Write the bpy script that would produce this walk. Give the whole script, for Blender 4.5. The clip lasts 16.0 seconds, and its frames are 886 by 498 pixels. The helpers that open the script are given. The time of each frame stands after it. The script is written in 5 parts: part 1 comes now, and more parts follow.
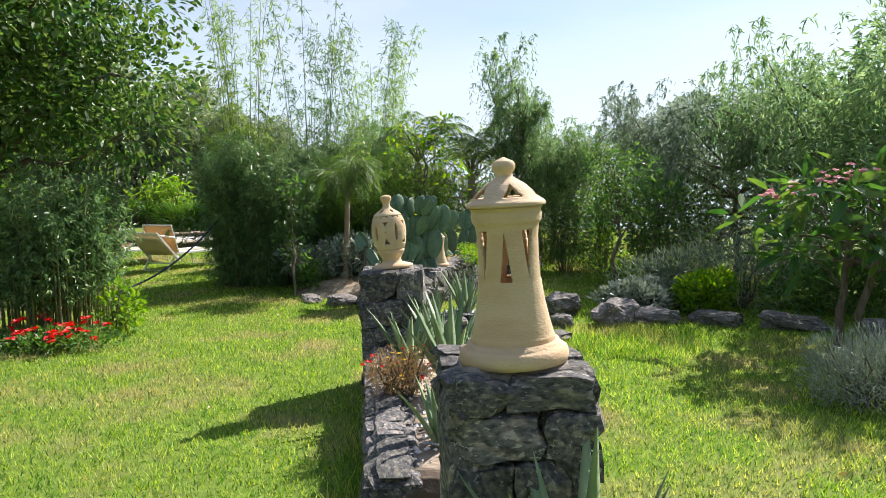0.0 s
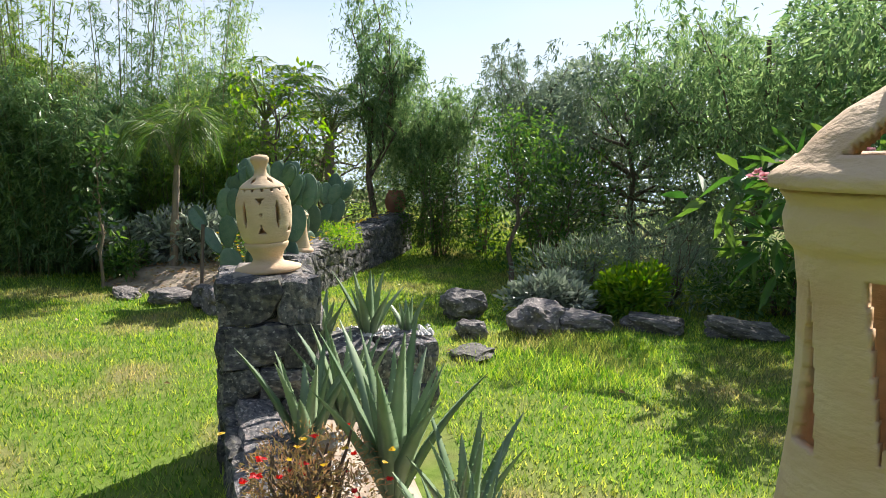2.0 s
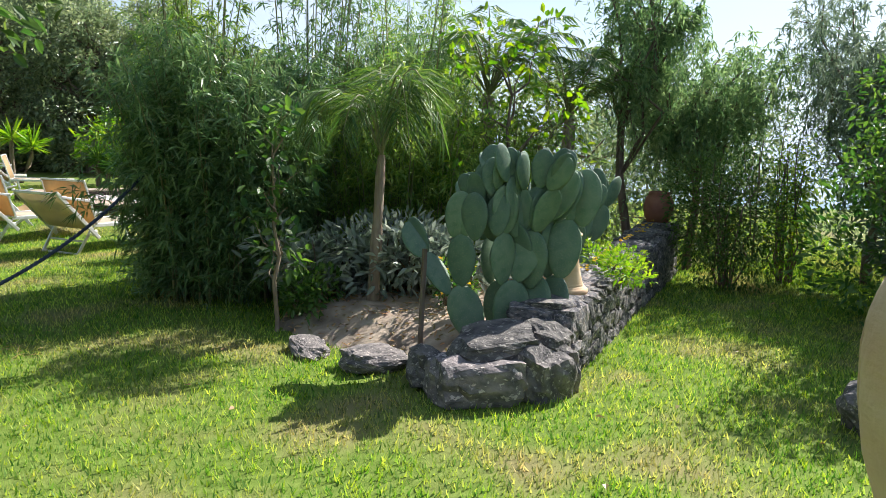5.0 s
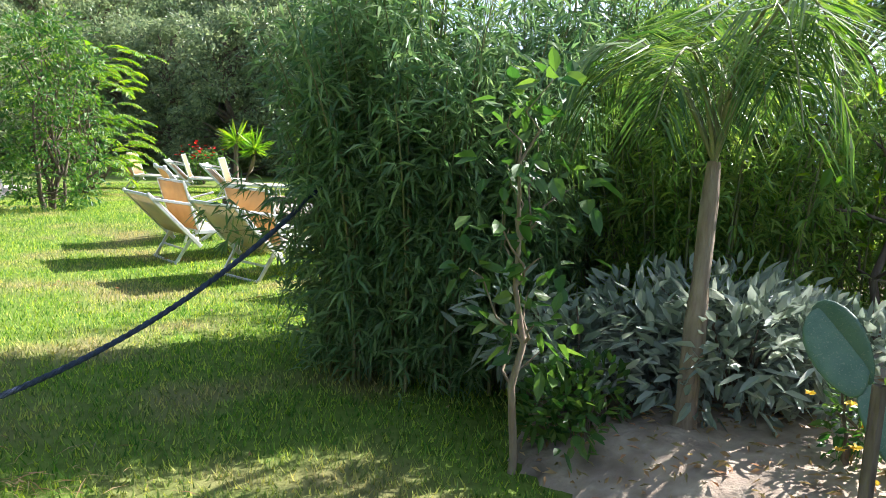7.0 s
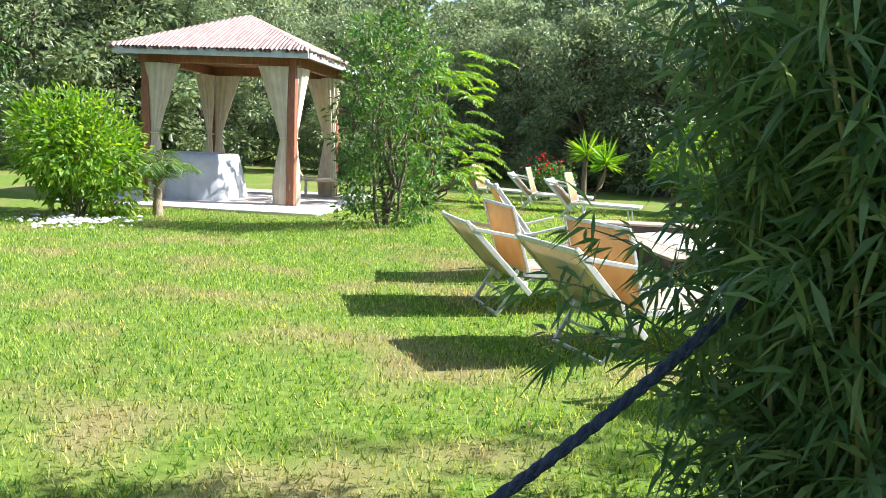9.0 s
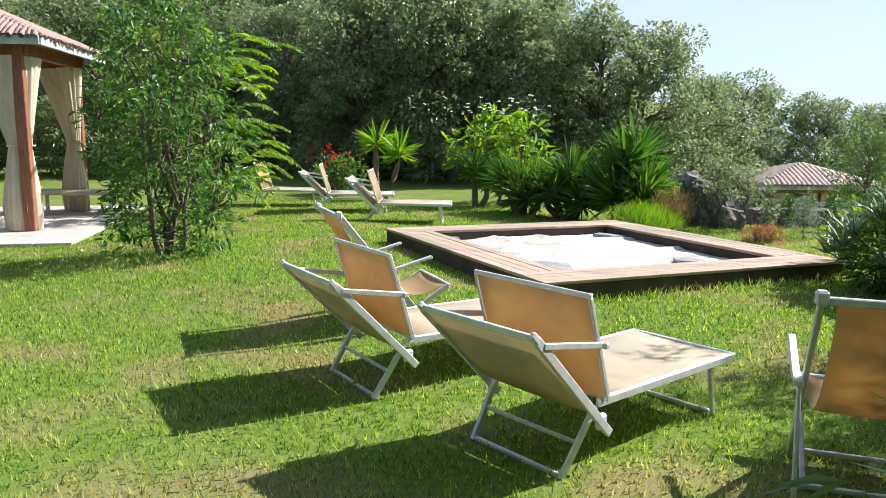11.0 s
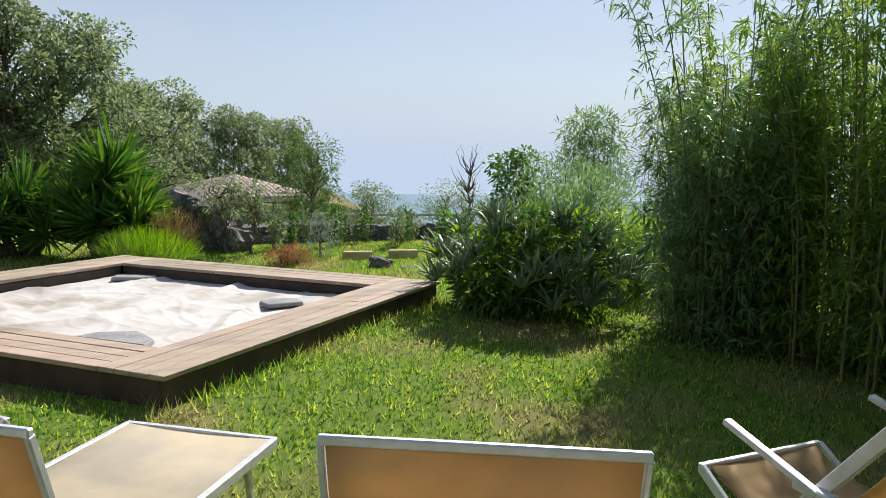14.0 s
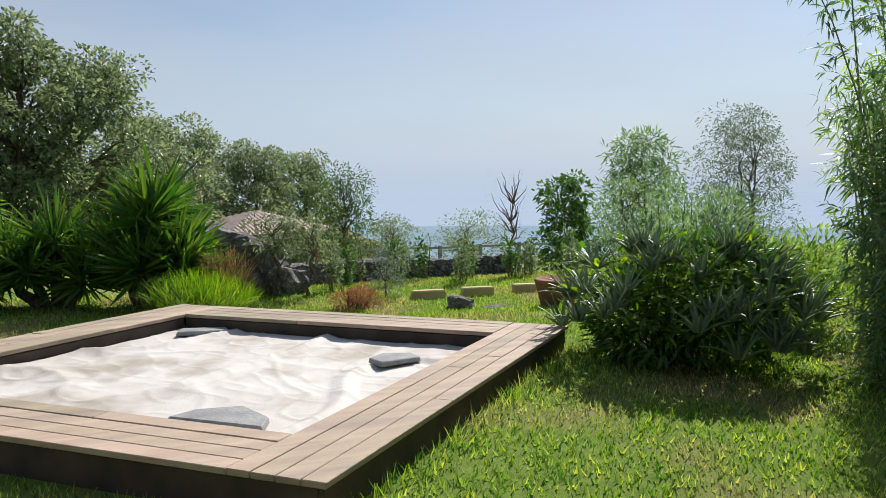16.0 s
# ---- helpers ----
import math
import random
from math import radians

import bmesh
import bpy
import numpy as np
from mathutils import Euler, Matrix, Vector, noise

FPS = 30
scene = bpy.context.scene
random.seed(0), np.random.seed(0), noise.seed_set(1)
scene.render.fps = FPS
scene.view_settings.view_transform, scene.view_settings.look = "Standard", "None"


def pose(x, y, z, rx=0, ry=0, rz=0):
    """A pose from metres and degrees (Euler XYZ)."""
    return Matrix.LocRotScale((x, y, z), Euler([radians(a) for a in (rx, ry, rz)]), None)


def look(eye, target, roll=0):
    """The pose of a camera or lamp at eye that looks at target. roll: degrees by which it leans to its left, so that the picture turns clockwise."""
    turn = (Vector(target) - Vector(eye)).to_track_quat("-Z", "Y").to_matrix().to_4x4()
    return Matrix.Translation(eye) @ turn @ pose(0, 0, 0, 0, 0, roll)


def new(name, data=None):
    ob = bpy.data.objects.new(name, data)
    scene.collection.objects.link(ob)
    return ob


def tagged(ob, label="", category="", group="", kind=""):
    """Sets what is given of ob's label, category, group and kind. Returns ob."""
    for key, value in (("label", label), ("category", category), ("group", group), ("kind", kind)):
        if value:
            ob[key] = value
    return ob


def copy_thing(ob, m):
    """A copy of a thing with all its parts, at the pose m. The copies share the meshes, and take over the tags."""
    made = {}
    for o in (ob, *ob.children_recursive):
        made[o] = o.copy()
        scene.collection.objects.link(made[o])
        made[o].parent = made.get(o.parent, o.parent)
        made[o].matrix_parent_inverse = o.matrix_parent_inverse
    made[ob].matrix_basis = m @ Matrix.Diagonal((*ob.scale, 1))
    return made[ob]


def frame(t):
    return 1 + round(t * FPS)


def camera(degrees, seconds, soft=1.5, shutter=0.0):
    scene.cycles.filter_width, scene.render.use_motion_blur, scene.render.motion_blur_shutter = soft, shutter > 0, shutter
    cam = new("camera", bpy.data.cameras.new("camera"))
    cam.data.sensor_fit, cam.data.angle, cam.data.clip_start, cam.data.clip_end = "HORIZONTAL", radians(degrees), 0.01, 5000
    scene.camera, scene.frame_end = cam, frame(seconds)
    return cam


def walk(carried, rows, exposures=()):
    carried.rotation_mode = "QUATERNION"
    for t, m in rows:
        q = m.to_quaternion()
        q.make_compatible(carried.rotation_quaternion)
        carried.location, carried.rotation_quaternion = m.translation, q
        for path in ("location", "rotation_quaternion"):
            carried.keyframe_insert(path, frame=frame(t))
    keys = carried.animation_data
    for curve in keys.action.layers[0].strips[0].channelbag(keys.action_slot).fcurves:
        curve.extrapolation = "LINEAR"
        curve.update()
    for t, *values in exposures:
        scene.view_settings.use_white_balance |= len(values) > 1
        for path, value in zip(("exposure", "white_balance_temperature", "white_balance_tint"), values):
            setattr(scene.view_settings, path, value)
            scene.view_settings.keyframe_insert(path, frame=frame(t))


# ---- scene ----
cam = camera(60.4, 16.0, 0.5)
PATH = [
    (0, (-0.04, 0.117, 1.599), (-0.047, 2.108, 1.417), -1.0),
    (0.5, (-0.175, 0.716, 1.561), (-0.285, 2.698, 1.316), -0.9),
    (1, (-0.254, 1.244, 1.565), (-0.257, 3.225, 1.285), -0.1),
    (1.5, (-0.345, 1.747, 1.549), (-0.155, 3.719, 1.274), 1.2),
    (2, (-0.446, 2.196, 1.522), (-0.002, 4.129, 1.269), 1.5),
    (2.5, (-0.573, 2.63, 1.522), (-0.253, 4.599, 1.385), 2.3),
    (3, (-0.74, 3.132, 1.5), (-0.643, 5.126, 1.376), 2.2),
    (3.5, (-0.829, 3.649, 1.446), (-0.799, 5.642, 1.289), 1.6),
    (3.7, (-0.868, 3.858, 1.442), (-0.844, 5.85, 1.261), 1.4),
    (5.8, (-1.292, 6.237, 1.419), (-1.303, 8.214, 1.116), 2.1),
    (6, (-1.416, 6.494, 1.409), (-1.46, 8.476, 1.14), 2.1),
    (6.5, (-1.528, 7.14, 1.339), (-1.756, 9.107, 1.059), 1.3),
    (7, (-1.671, 7.774, 1.35), (-2.201, 9.682, 1.069), 1.9),
    (7.5, (-1.959, 8.361, 1.329), (-2.798, 10.156, 1.057), 3.0),
    (8, (-2.193, 8.941, 1.34), (-3.269, 10.602, 1.049), 2.0),
    (8.5, (-2.516, 9.453, 1.329), (-3.764, 10.989, 1.038), 2.3),
    (8.7, (-2.676, 9.625, 1.327), (-3.978, 11.117, 1.047), 2.5),
    (10.8, (-4.205, 10.618, 1.525), (-5.201, 12.319, 1.188), 0.2),
    (11, (-4.35, 10.735, 1.579), (-5.127, 12.55, 1.258), 0.3),
    (11.5, (-4.597, 10.941, 1.6), (-4.955, 12.885, 1.29), -0.2),
    (12, (-4.919, 11.191, 1.611), (-4.931, 13.168, 1.304), -0.4),
    (12.5, (-5.227, 11.495, 1.621), (-4.995, 13.456, 1.299), 1.0),
    (13, (-5.534, 11.892, 1.594), (-5.096, 13.817, 1.276), 1.7),
    (13.5, (-5.823, 12.276, 1.557), (-5.202, 14.154, 1.262), 2.0),
    (14, (-6.031, 12.652, 1.506), (-5.306, 14.497, 1.239), 1.3),
    (14.5, (-6.234, 13.02, 1.462), (-5.499, 14.862, 1.205), -0.2),
    (15, (-6.371, 13.436, 1.461), (-5.646, 15.285, 1.225), -0.2),
    (15.5, (-6.448, 13.729, 1.466), (-5.725, 15.582, 1.256), -0.3),
    (16, (-6.554, 13.968, 1.428), (-5.823, 15.821, 1.242), -0.4),
]
walk(cam, [(t, look(eye, target, roll)) for t, eye, target, roll in PATH],
     [(0, 0.95, 6350, 14), (3.5, 0.9, 6300, 14), (5.5, 1.15, 6050, 14), (7, 1.6, 5900, 16), (8.7, 1.5, 5900, 14), (11, 0.87, 6050, 14), (12.5, 0.65, 6150, 14), (14, 0.33, 6250, 13), (16, 0.2, 6250, 12)])

# ---- world, sun ----
SUN_EL, SUN_AZ = radians(41), radians(45)
world = bpy.data.worlds.new("sky")
scene.world = world
world.use_nodes = True
wn, wl = world.node_tree.nodes, world.node_tree.links
sky = wn.new("ShaderNodeTexSky")
sky.sky_type = 'NISHITA'
sky.sun_disc = False
sky.sun_elevation, sky.sun_rotation = SUN_EL, SUN_AZ
sky.air_density, sky.dust_density, sky.ozone_density = 1.1, 0.6, 2.5
haze = wn.new("ShaderNodeTexNoise")
haze.inputs["Scale"].default_value = 1.6
haze.inputs["Detail"].default_value = 5
wco = wn.new("ShaderNodeTexCoord")
wmap = wn.new("ShaderNodeMapping")
wmap.inputs["Scale"].default_value = (1, 1, 4)
wramp = wn.new("ShaderNodeMapRange")
wramp.inputs["From Min"].default_value, wramp.inputs["From Max"].default_value = 0.42, 0.72
wramp.inputs["To Max"].default_value = 0.6
wmix = wn.new("ShaderNodeMix")
wmix.data_type = 'RGBA'
wmix.inputs["B"].default_value = (6.7, 7.1, 7.8, 1)
wl.new(wco.outputs["Generated"], wmap.inputs["Vector"])
wl.new(wmap.outputs["Vector"], haze.inputs["Vector"])
wl.new(haze.outputs["Fac"], wramp.inputs["Value"])
wl.new(wramp.outputs["Result"], wmix.inputs["Factor"])
wl.new(sky.outputs["Color"], wmix.inputs["A"])
wl.new(wmix.outputs["Result"], wn["Background"].inputs["Color"])
wn["Background"].inputs["Strength"].default_value = 0.075
sun = new("sun", bpy.data.lights.new("sun", 'SUN'))
sun.data.energy, sun.data.angle, sun.data.color = 5.0, radians(0.6), (1.0, 0.94, 0.84)
to_sun = Vector((math.sin(SUN_AZ) * math.cos(SUN_EL), math.cos(SUN_AZ) * math.cos(SUN_EL), math.sin(SUN_EL)))
sun.matrix_world = look(to_sun * 50, (0, 0, 0))

rng = np.random.default_rng(7)
rnd = random.Random(5)


# ---- materials ----
def material(name, c1, c2, scale=8.0, rough=0.7, bump=0.0, bump_scale=40.0, metal=0.0, through_light=0.0,
             random_by="", spread=0.25, stretch=(1, 1, 1), c3=None, c3_scale=1.2, gloss=0.5, wave=0.0, speck=None):
    m = bpy.data.materials.new(name)
    m.use_nodes = True
    n, l = m.node_tree.nodes, m.node_tree.links
    bs = n["Principled BSDF"]
    bs.inputs["Roughness"].default_value, bs.inputs["Metallic"].default_value = rough, metal
    bs.inputs["Specular IOR Level"].default_value = gloss
    co = n.new("ShaderNodeTexCoord")
    mp = n.new("ShaderNodeMapping")
    mp.inputs["Scale"].default_value = stretch
    l.new(co.outputs["Object"], mp.inputs["Vector"])

    def noise_of(s, detail=4.0):
        t = n.new("ShaderNodeTexNoise")
        t.inputs["Scale"].default_value, t.inputs["Detail"].default_value = s, detail
        l.new(mp.outputs["Vector"], t.inputs["Vector"])
        return t

    def blend(fac, a, b, lo=0.35, hi=0.65):
        r = n.new("ShaderNodeMapRange")
        r.inputs["From Min"].default_value, r.inputs["From Max"].default_value = lo, hi
        l.new(fac, r.inputs["Value"])
        x = n.new("ShaderNodeMix")
        x.data_type = 'RGBA'
        l.new(r.outputs["Result"], x.inputs["Factor"])
        for key, v in (("A", a), ("B", b)):
            if isinstance(v, tuple):
                x.inputs[key].default_value = (*v, 1)
            else:
                l.new(v, x.inputs[key])
        return x.outputs["Result"]

    col = blend(noise_of(scale).outputs["Fac"], c1, c2)
    if c3:
        col = blend(noise_of(c3_scale, 3).outputs["Fac"], col, c3, 0.48, 0.68)
    if speck:
        col = blend(noise_of(speck[1], 2).outputs["Fac"], col, speck[0], 0.6, 0.66)
    if random_by:
        if random_by == "island":
            src = n.new("ShaderNodeNewGeometry").outputs["Random Per Island"]
        else:
            src = n.new("ShaderNodeObjectInfo").outputs["Random"]
        hs = n.new("ShaderNodeHueSaturation")
        r = n.new("ShaderNodeMapRange")
        r.inputs["To Min"].default_value, r.inputs["To Max"].default_value = 1 - spread, 1 + spread
        l.new(src, r.inputs["Value"])
        l.new(r.outputs["Result"], hs.inputs["Value"])
        r2 = n.new("ShaderNodeMapRange")
        r2.inputs["To Min"].default_value, r2.inputs["To Max"].default_value = 0.5 + spread * 0.09, 0.5 - spread * 0.09
        l.new(src, r2.inputs["Value"])
        l.new(r2.outputs["Result"], hs.inputs["Hue"])
        l.new(col, hs.inputs["Color"])
        col = hs.outputs["Color"]
    l.new(col, bs.inputs["Base Color"])
    if bump:
        bn = n.new("ShaderNodeBump")
        bn.inputs["Strength"].default_value, bn.inputs["Distance"].default_value = bump, 0.01
        if wave:
            w = n.new("ShaderNodeTexWave")
            w.bands_direction = 'Z'
            w.inputs["Scale"].default_value, w.inputs["Distortion"].default_value = wave, 1.5
            l.new(mp.outputs["Vector"], w.inputs["Vector"])
            l.new(w.outputs["Fac"], bn.inputs["Height"])
        else:
            l.new(noise_of(bump_scale, 6).outputs["Fac"], bn.inputs["Height"])
        l.new(bn.outputs["Normal"], bs.inputs["Normal"])
    if through_light:
        tr = n.new("ShaderNodeBsdfTranslucent")
        hs = n.new("ShaderNodeHueSaturation")
        hs.inputs["Saturation"].default_value, hs.inputs["Value"].default_value = (1.15, 1.6) if random_by else (1.05, 1.3)
        l.new(col, hs.inputs["Color"])
        l.new(hs.outputs["Color"], tr.inputs["Color"])
        mx = n.new("ShaderNodeMixShader")
        mx.inputs[0].default_value = through_light
        l.new(bs.outputs[0], mx.inputs[1])
        l.new(tr.outputs[0], mx.inputs[2])
        l.new(mx.outputs[0], n["Material Output"].inputs["Surface"])
    return m


def leaf_material(name, c1, c2, light=0.4, rough=0.45, spread=0.35, gloss=0.5):
    return material(name, c1, c2, 3.0, rough, through_light=light, random_by="island", spread=spread, gloss=gloss)


M_LAWN = material("lawn_soil", (0.11, 0.17, 0.025), (0.17, 0.24, 0.045), 14, 0.95, 0.6, 120, c3=(0.23, 0.21, 0.085), c3_scale=1.1, gloss=0.1)
M_GRASS = material("grass_blade", (0.18, 0.3, 0.045), (0.27, 0.39, 0.085), 5, 0.55, through_light=0.45, random_by="island", spread=0.6,
                   c3=(0.36, 0.35, 0.13), c3_scale=1.1, gloss=0.35)
M_SOIL = material("bed_soil", (0.34, 0.26, 0.19), (0.48, 0.39, 0.29), 9, 0.95, 1.0, 30, c3=(0.11, 0.08, 0.055), c3_scale=3)
M_STONE = material("lava_stone", (0.05, 0.05, 0.056), (0.17, 0.165, 0.16), 9, 0.9, 1.0, 34, random_by="object", spread=0.45,
                   c3=(0.32, 0.28, 0.23), c3_scale=5.5, speck=((0.38, 0.36, 0.33), 11))
M_MORTAR = material("mortar", (0.17, 0.15, 0.13), (0.33, 0.29, 0.24), 10, 0.95, 1.0, 45)
M_ROCK = material("field_rock", (0.085, 0.08, 0.076), (0.23, 0.205, 0.185), 5, 0.9, 1.0, 22, random_by="object", spread=0.3,
                  speck=((0.42, 0.38, 0.33), 13))
M_SLAB = material("slate", (0.24, 0.24, 0.24), (0.34, 0.34, 0.33), 9, 0.8, 0.5, 50)
M_TERRA = material("pale_terracotta", (0.62, 0.45, 0.27), (0.70, 0.53, 0.34), 6, 0.85, 0.35, 60, c3=(0.60, 0.39, 0.22), c3_scale=3.5,
                   stretch=(1, 1, 2.2))
M_TERRA_IN = material("terracotta_inside", (0.33, 0.2, 0.11), (0.4, 0.25, 0.14), 8, 0.9)
M_POT = material("red_terracotta", (0.24, 0.1, 0.06), (0.33, 0.15, 0.09), 7, 0.85, 0.3, 40)
M_DECK = material("weathered_deck", (0.39, 0.30, 0.21), (0.5, 0.395, 0.28), 3, 0.75, 0.35, 30, random_by="object", spread=0.2,
                  c3=(0.34, 0.27, 0.21), c3_scale=1.5, stretch=(1, 6, 6))
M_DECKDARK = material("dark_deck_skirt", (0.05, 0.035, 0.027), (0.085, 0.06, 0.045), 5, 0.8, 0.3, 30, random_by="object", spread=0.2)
M_SHEET = material("cover_sheet", (0.58, 0.54, 0.49), (0.67, 0.635, 0.59), 2.5, 0.7, 0.2, 90, c3=(0.4, 0.35, 0.28), c3_scale=2.2)
M_ALU = material("brushed_aluminium", (0.62, 0.63, 0.62), (0.74, 0.75, 0.74), 20, 0.42, 0.1, 90, metal=0.25)
M_CANVAS = material("ochre_canvas", (0.5, 0.36, 0.19), (0.57, 0.42, 0.23), 5, 0.85, 0.15, 300, through_light=0.4, c3=(0.38, 0.29, 0.18), c3_scale=2.6, gloss=0.2)
M_MESHBED = material("beige_mesh", (0.58, 0.5, 0.36), (0.66, 0.58, 0.43), 5, 0.8, 0.15, 300, through_light=0.3, c3=(0.48, 0.43, 0.34), c3_scale=2.4, gloss=0.25)
M_PLASTIC = material("white_plastic", (0.66, 0.66, 0.63), (0.74, 0.74, 0.71), 8, 0.5)
M_ROPE = material("blue_rope", (0.035, 0.05, 0.09), (0.07, 0.09, 0.15), 30, 0.8, 0.8, 200)
M_WOOD = material("red_brown_wood", (0.23, 0.085, 0.045), (0.33, 0.14, 0.075), 6, 0.6, 0.3, 40, stretch=(5, 5, 1))
M_FASCIA = material("grey_fascia", (0.42, 0.45, 0.47), (0.55, 0.58, 0.6), 6, 0.5, 0.1, 40)
M_REED = material("roof_reed", (0.24, 0.175, 0.14), (0.34, 0.26, 0.21), 8, 0.9, 0.7, 60, random_by="object", spread=0.3)
M_PALEREED = material("pale_roof_reed", (0.4, 0.32, 0.26), (0.52, 0.44, 0.37), 8, 0.9, 0.7, 60, random_by="object", spread=0.2)
M_CURTAIN = material("cream_cloth", (0.66, 0.58, 0.45), (0.74, 0.67, 0.54), 6, 0.9, 0.15, 200, through_light=0.25)
M_GREYCLOTH = material("grey_cover", (0.42, 0.44, 0.47), (0.52, 0.54, 0.57), 4, 0.8, 0.2, 120)
M_PAVE = material("pale_paving", (0.5, 0.44, 0.39), (0.6, 0.54, 0.48), 5, 0.8, 0.3, 40, random_by="object", spread=0.1)
M_BARK = material("bark", (0.12, 0.085, 0.06), (0.22, 0.17, 0.125), 10, 0.95, 1.0, 30, stretch=(3, 3, 0.6))
M_PALEBARK = material("pale_bark", (0.26, 0.19, 0.13), (0.37, 0.29, 0.21), 10, 0.95, 1.0, 30, stretch=(3, 3, 0.5))
M_CANE = material("bamboo_cane", (0.16, 0.17, 0.06), (0.24, 0.23, 0.1), 7, 0.5, random_by="island", spread=0.3)
M_BAMBOO = leaf_material("bamboo_leaf", (0.13, 0.22, 0.085), (0.19, 0.29, 0.12), 0.36, 0.38)
# brighter yellow-green bamboo leaf; sunlight on the sprays is put into the colour too
M_BAMBOO_Y = leaf_material("yellow_sunlit_bamboo_leaf", (0.17, 0.27, 0.06), (0.24, 0.34, 0.085), 0.5)
M_OAK = leaf_material("oak_leaf", (0.065, 0.125, 0.028), (0.105, 0.175, 0.045), 0.42)
M_FOREST = leaf_material("forest_leaf", (0.155, 0.205, 0.1), (0.24, 0.29, 0.145), 0.42, 0.38)
M_PEPPER = leaf_material("weeping_leaf", (0.14, 0.23, 0.09), (0.22, 0.31, 0.14), 0.45)
M_GREYLEAF = leaf_material("grey_green_leaf", (0.14, 0.2, 0.12), (0.23, 0.28, 0.19), 0.3)
M_LIME = leaf_material("lime_leaf", (0.15, 0.27, 0.03), (0.21, 0.33, 0.05), 0.5)
M_GARDEN = leaf_material("garden_leaf", (0.07, 0.15, 0.03), (0.11, 0.2, 0.045), 0.4)
M_SAGE = leaf_material("sage_leaf", (0.2, 0.25, 0.18), (0.33, 0.37, 0.29), 0.2)
M_SILVER = leaf_material("silver_sage_leaf", (0.23, 0.28, 0.21), (0.36, 0.4, 0.33), 0.25, 0.4)
M_PALM = leaf_material("palm_leaf", (0.09, 0.16, 0.035), (0.13, 0.21, 0.05), 0.4)
M_YUCCA = leaf_material("yucca_leaf", (0.07, 0.15, 0.025), (0.12, 0.21, 0.04), 0.35)
M_ALOE = material("aloe_flesh", (0.19, 0.28, 0.15), (0.28, 0.36, 0.22), 6, 0.42, 0.1, 60, through_light=0.22, random_by="object", spread=0.2)
M_CACTUS = material("cactus_flesh", (0.09, 0.165, 0.1), (0.135, 0.215, 0.13), 5, 0.6, 0.25, 40, random_by="object", spread=0.25,
                    speck=((0.2, 0.24, 0.15), 45))
M_RED = material("red_petal", (0.62, 0.02, 0.02), (0.75, 0.04, 0.03), 20, 0.6, through_light=0.3)
M_PINK = material("pink_petal", (0.7, 0.3, 0.36), (0.8, 0.48, 0.5), 20, 0.6, through_light=0.3)
M_YELLOW = material("yellow_petal", (0.75, 0.5, 0.04), (0.8, 0.6, 0.1), 20, 0.6, through_light=0.3)
M_WHITE = material("white_petal", (0.75, 0.74, 0.66), (0.82, 0.81, 0.75), 20, 0.6, through_light=0.3)
M_DRY = leaf_material("dry_stem", (0.3, 0.2, 0.09), (0.42, 0.3, 0.14), 0.25)
M_CURB = material("ochre_curb", (0.5, 0.38, 0.17), (0.6, 0.47, 0.23), 6, 0.85, 0.3, 40)
# haze over the water put into the colour: matte blue-grey without glints
M_SEA = material("hazed_sea_water", (0.2, 0.29, 0.36), (0.22, 0.31, 0.38), 0.02, 0.95, 0.1, 0.3, gloss=0.05)
M_HEAD = material("dry_headland", (0.12, 0.13, 0.05), (0.28, 0.18, 0.08), 0.25, 0.95, 0.8, 1.0)
M_RAIL = material("weathered_rail", (0.3, 0.3, 0.29), (0.42, 0.41, 0.39), 6, 0.8, 0.2, 40)
M_PEBBLE = material("white_pebble", (0.55, 0.53, 0.5), (0.7, 0.68, 0.65), 12, 0.8, random_by="island", spread=0.25)


# ---- mesh helpers ----
def unit(a):
    return a / np.maximum(np.linalg.norm(a, axis=1, keepdims=True), 1e-9)


def np_mesh(name, verts, faces, mat, smooth=False):
    """A mesh from arrays; all faces have the same number of corners."""
    me = bpy.data.meshes.new(name)
    verts, faces = np.asarray(verts, np.float32), np.asarray(faces, np.int32)
    k = faces.shape[1]
    me.vertices.add(len(verts))
    me.vertices.foreach_set("co", verts.ravel())
    me.loops.add(faces.size)
    me.loops.foreach_set("vertex_index", faces.ravel())
    me.polygons.add(len(faces))
    me.polygons.foreach_set("loop_start", np.arange(0, faces.size, k, dtype=np.int32))
    me.polygons.foreach_set("use_smooth", np.full(len(faces), smooth))
    me.update(calc_edges=True)
    me.materials.append(mat)
    return me


def join(pieces):
    """One pair of vertex and face arrays from several with equal corner counts."""
    vs, fs, k = [], [], 0
    for v, f in pieces:
        vs.append(v)
        fs.append(np.asarray(f) + k)
        k += len(v)
    return np.concatenate(vs), np.concatenate(fs)


def np_part(name, pair, mat, parent, label="", smooth=False, kind=""):
    ob = new(name, np_mesh(name, pair[0], pair[1], mat, smooth))
    ob.parent = parent
    return tagged(ob, label=label, kind=kind)


def part(name, bm, mat, parent, label="", smooth=False, m=None):
    me = bpy.data.meshes.new(name)
    if smooth:
        for f in bm.faces:
            f.smooth = True
    bm.to_mesh(me)
    bm.free()
    me.materials.append(mat)
    ob = new(name, me)
    ob.parent = parent
    if m is not None:
        ob.matrix_basis = m
    return tagged(ob, label=label)


def empty(name, label, category, m=None, group=""):
    ob = new(name)
    ob.empty_display_size = 0.1
    if m is not None:
        ob.matrix_basis = m
    return tagged(ob, label=label, category=category, group=group)


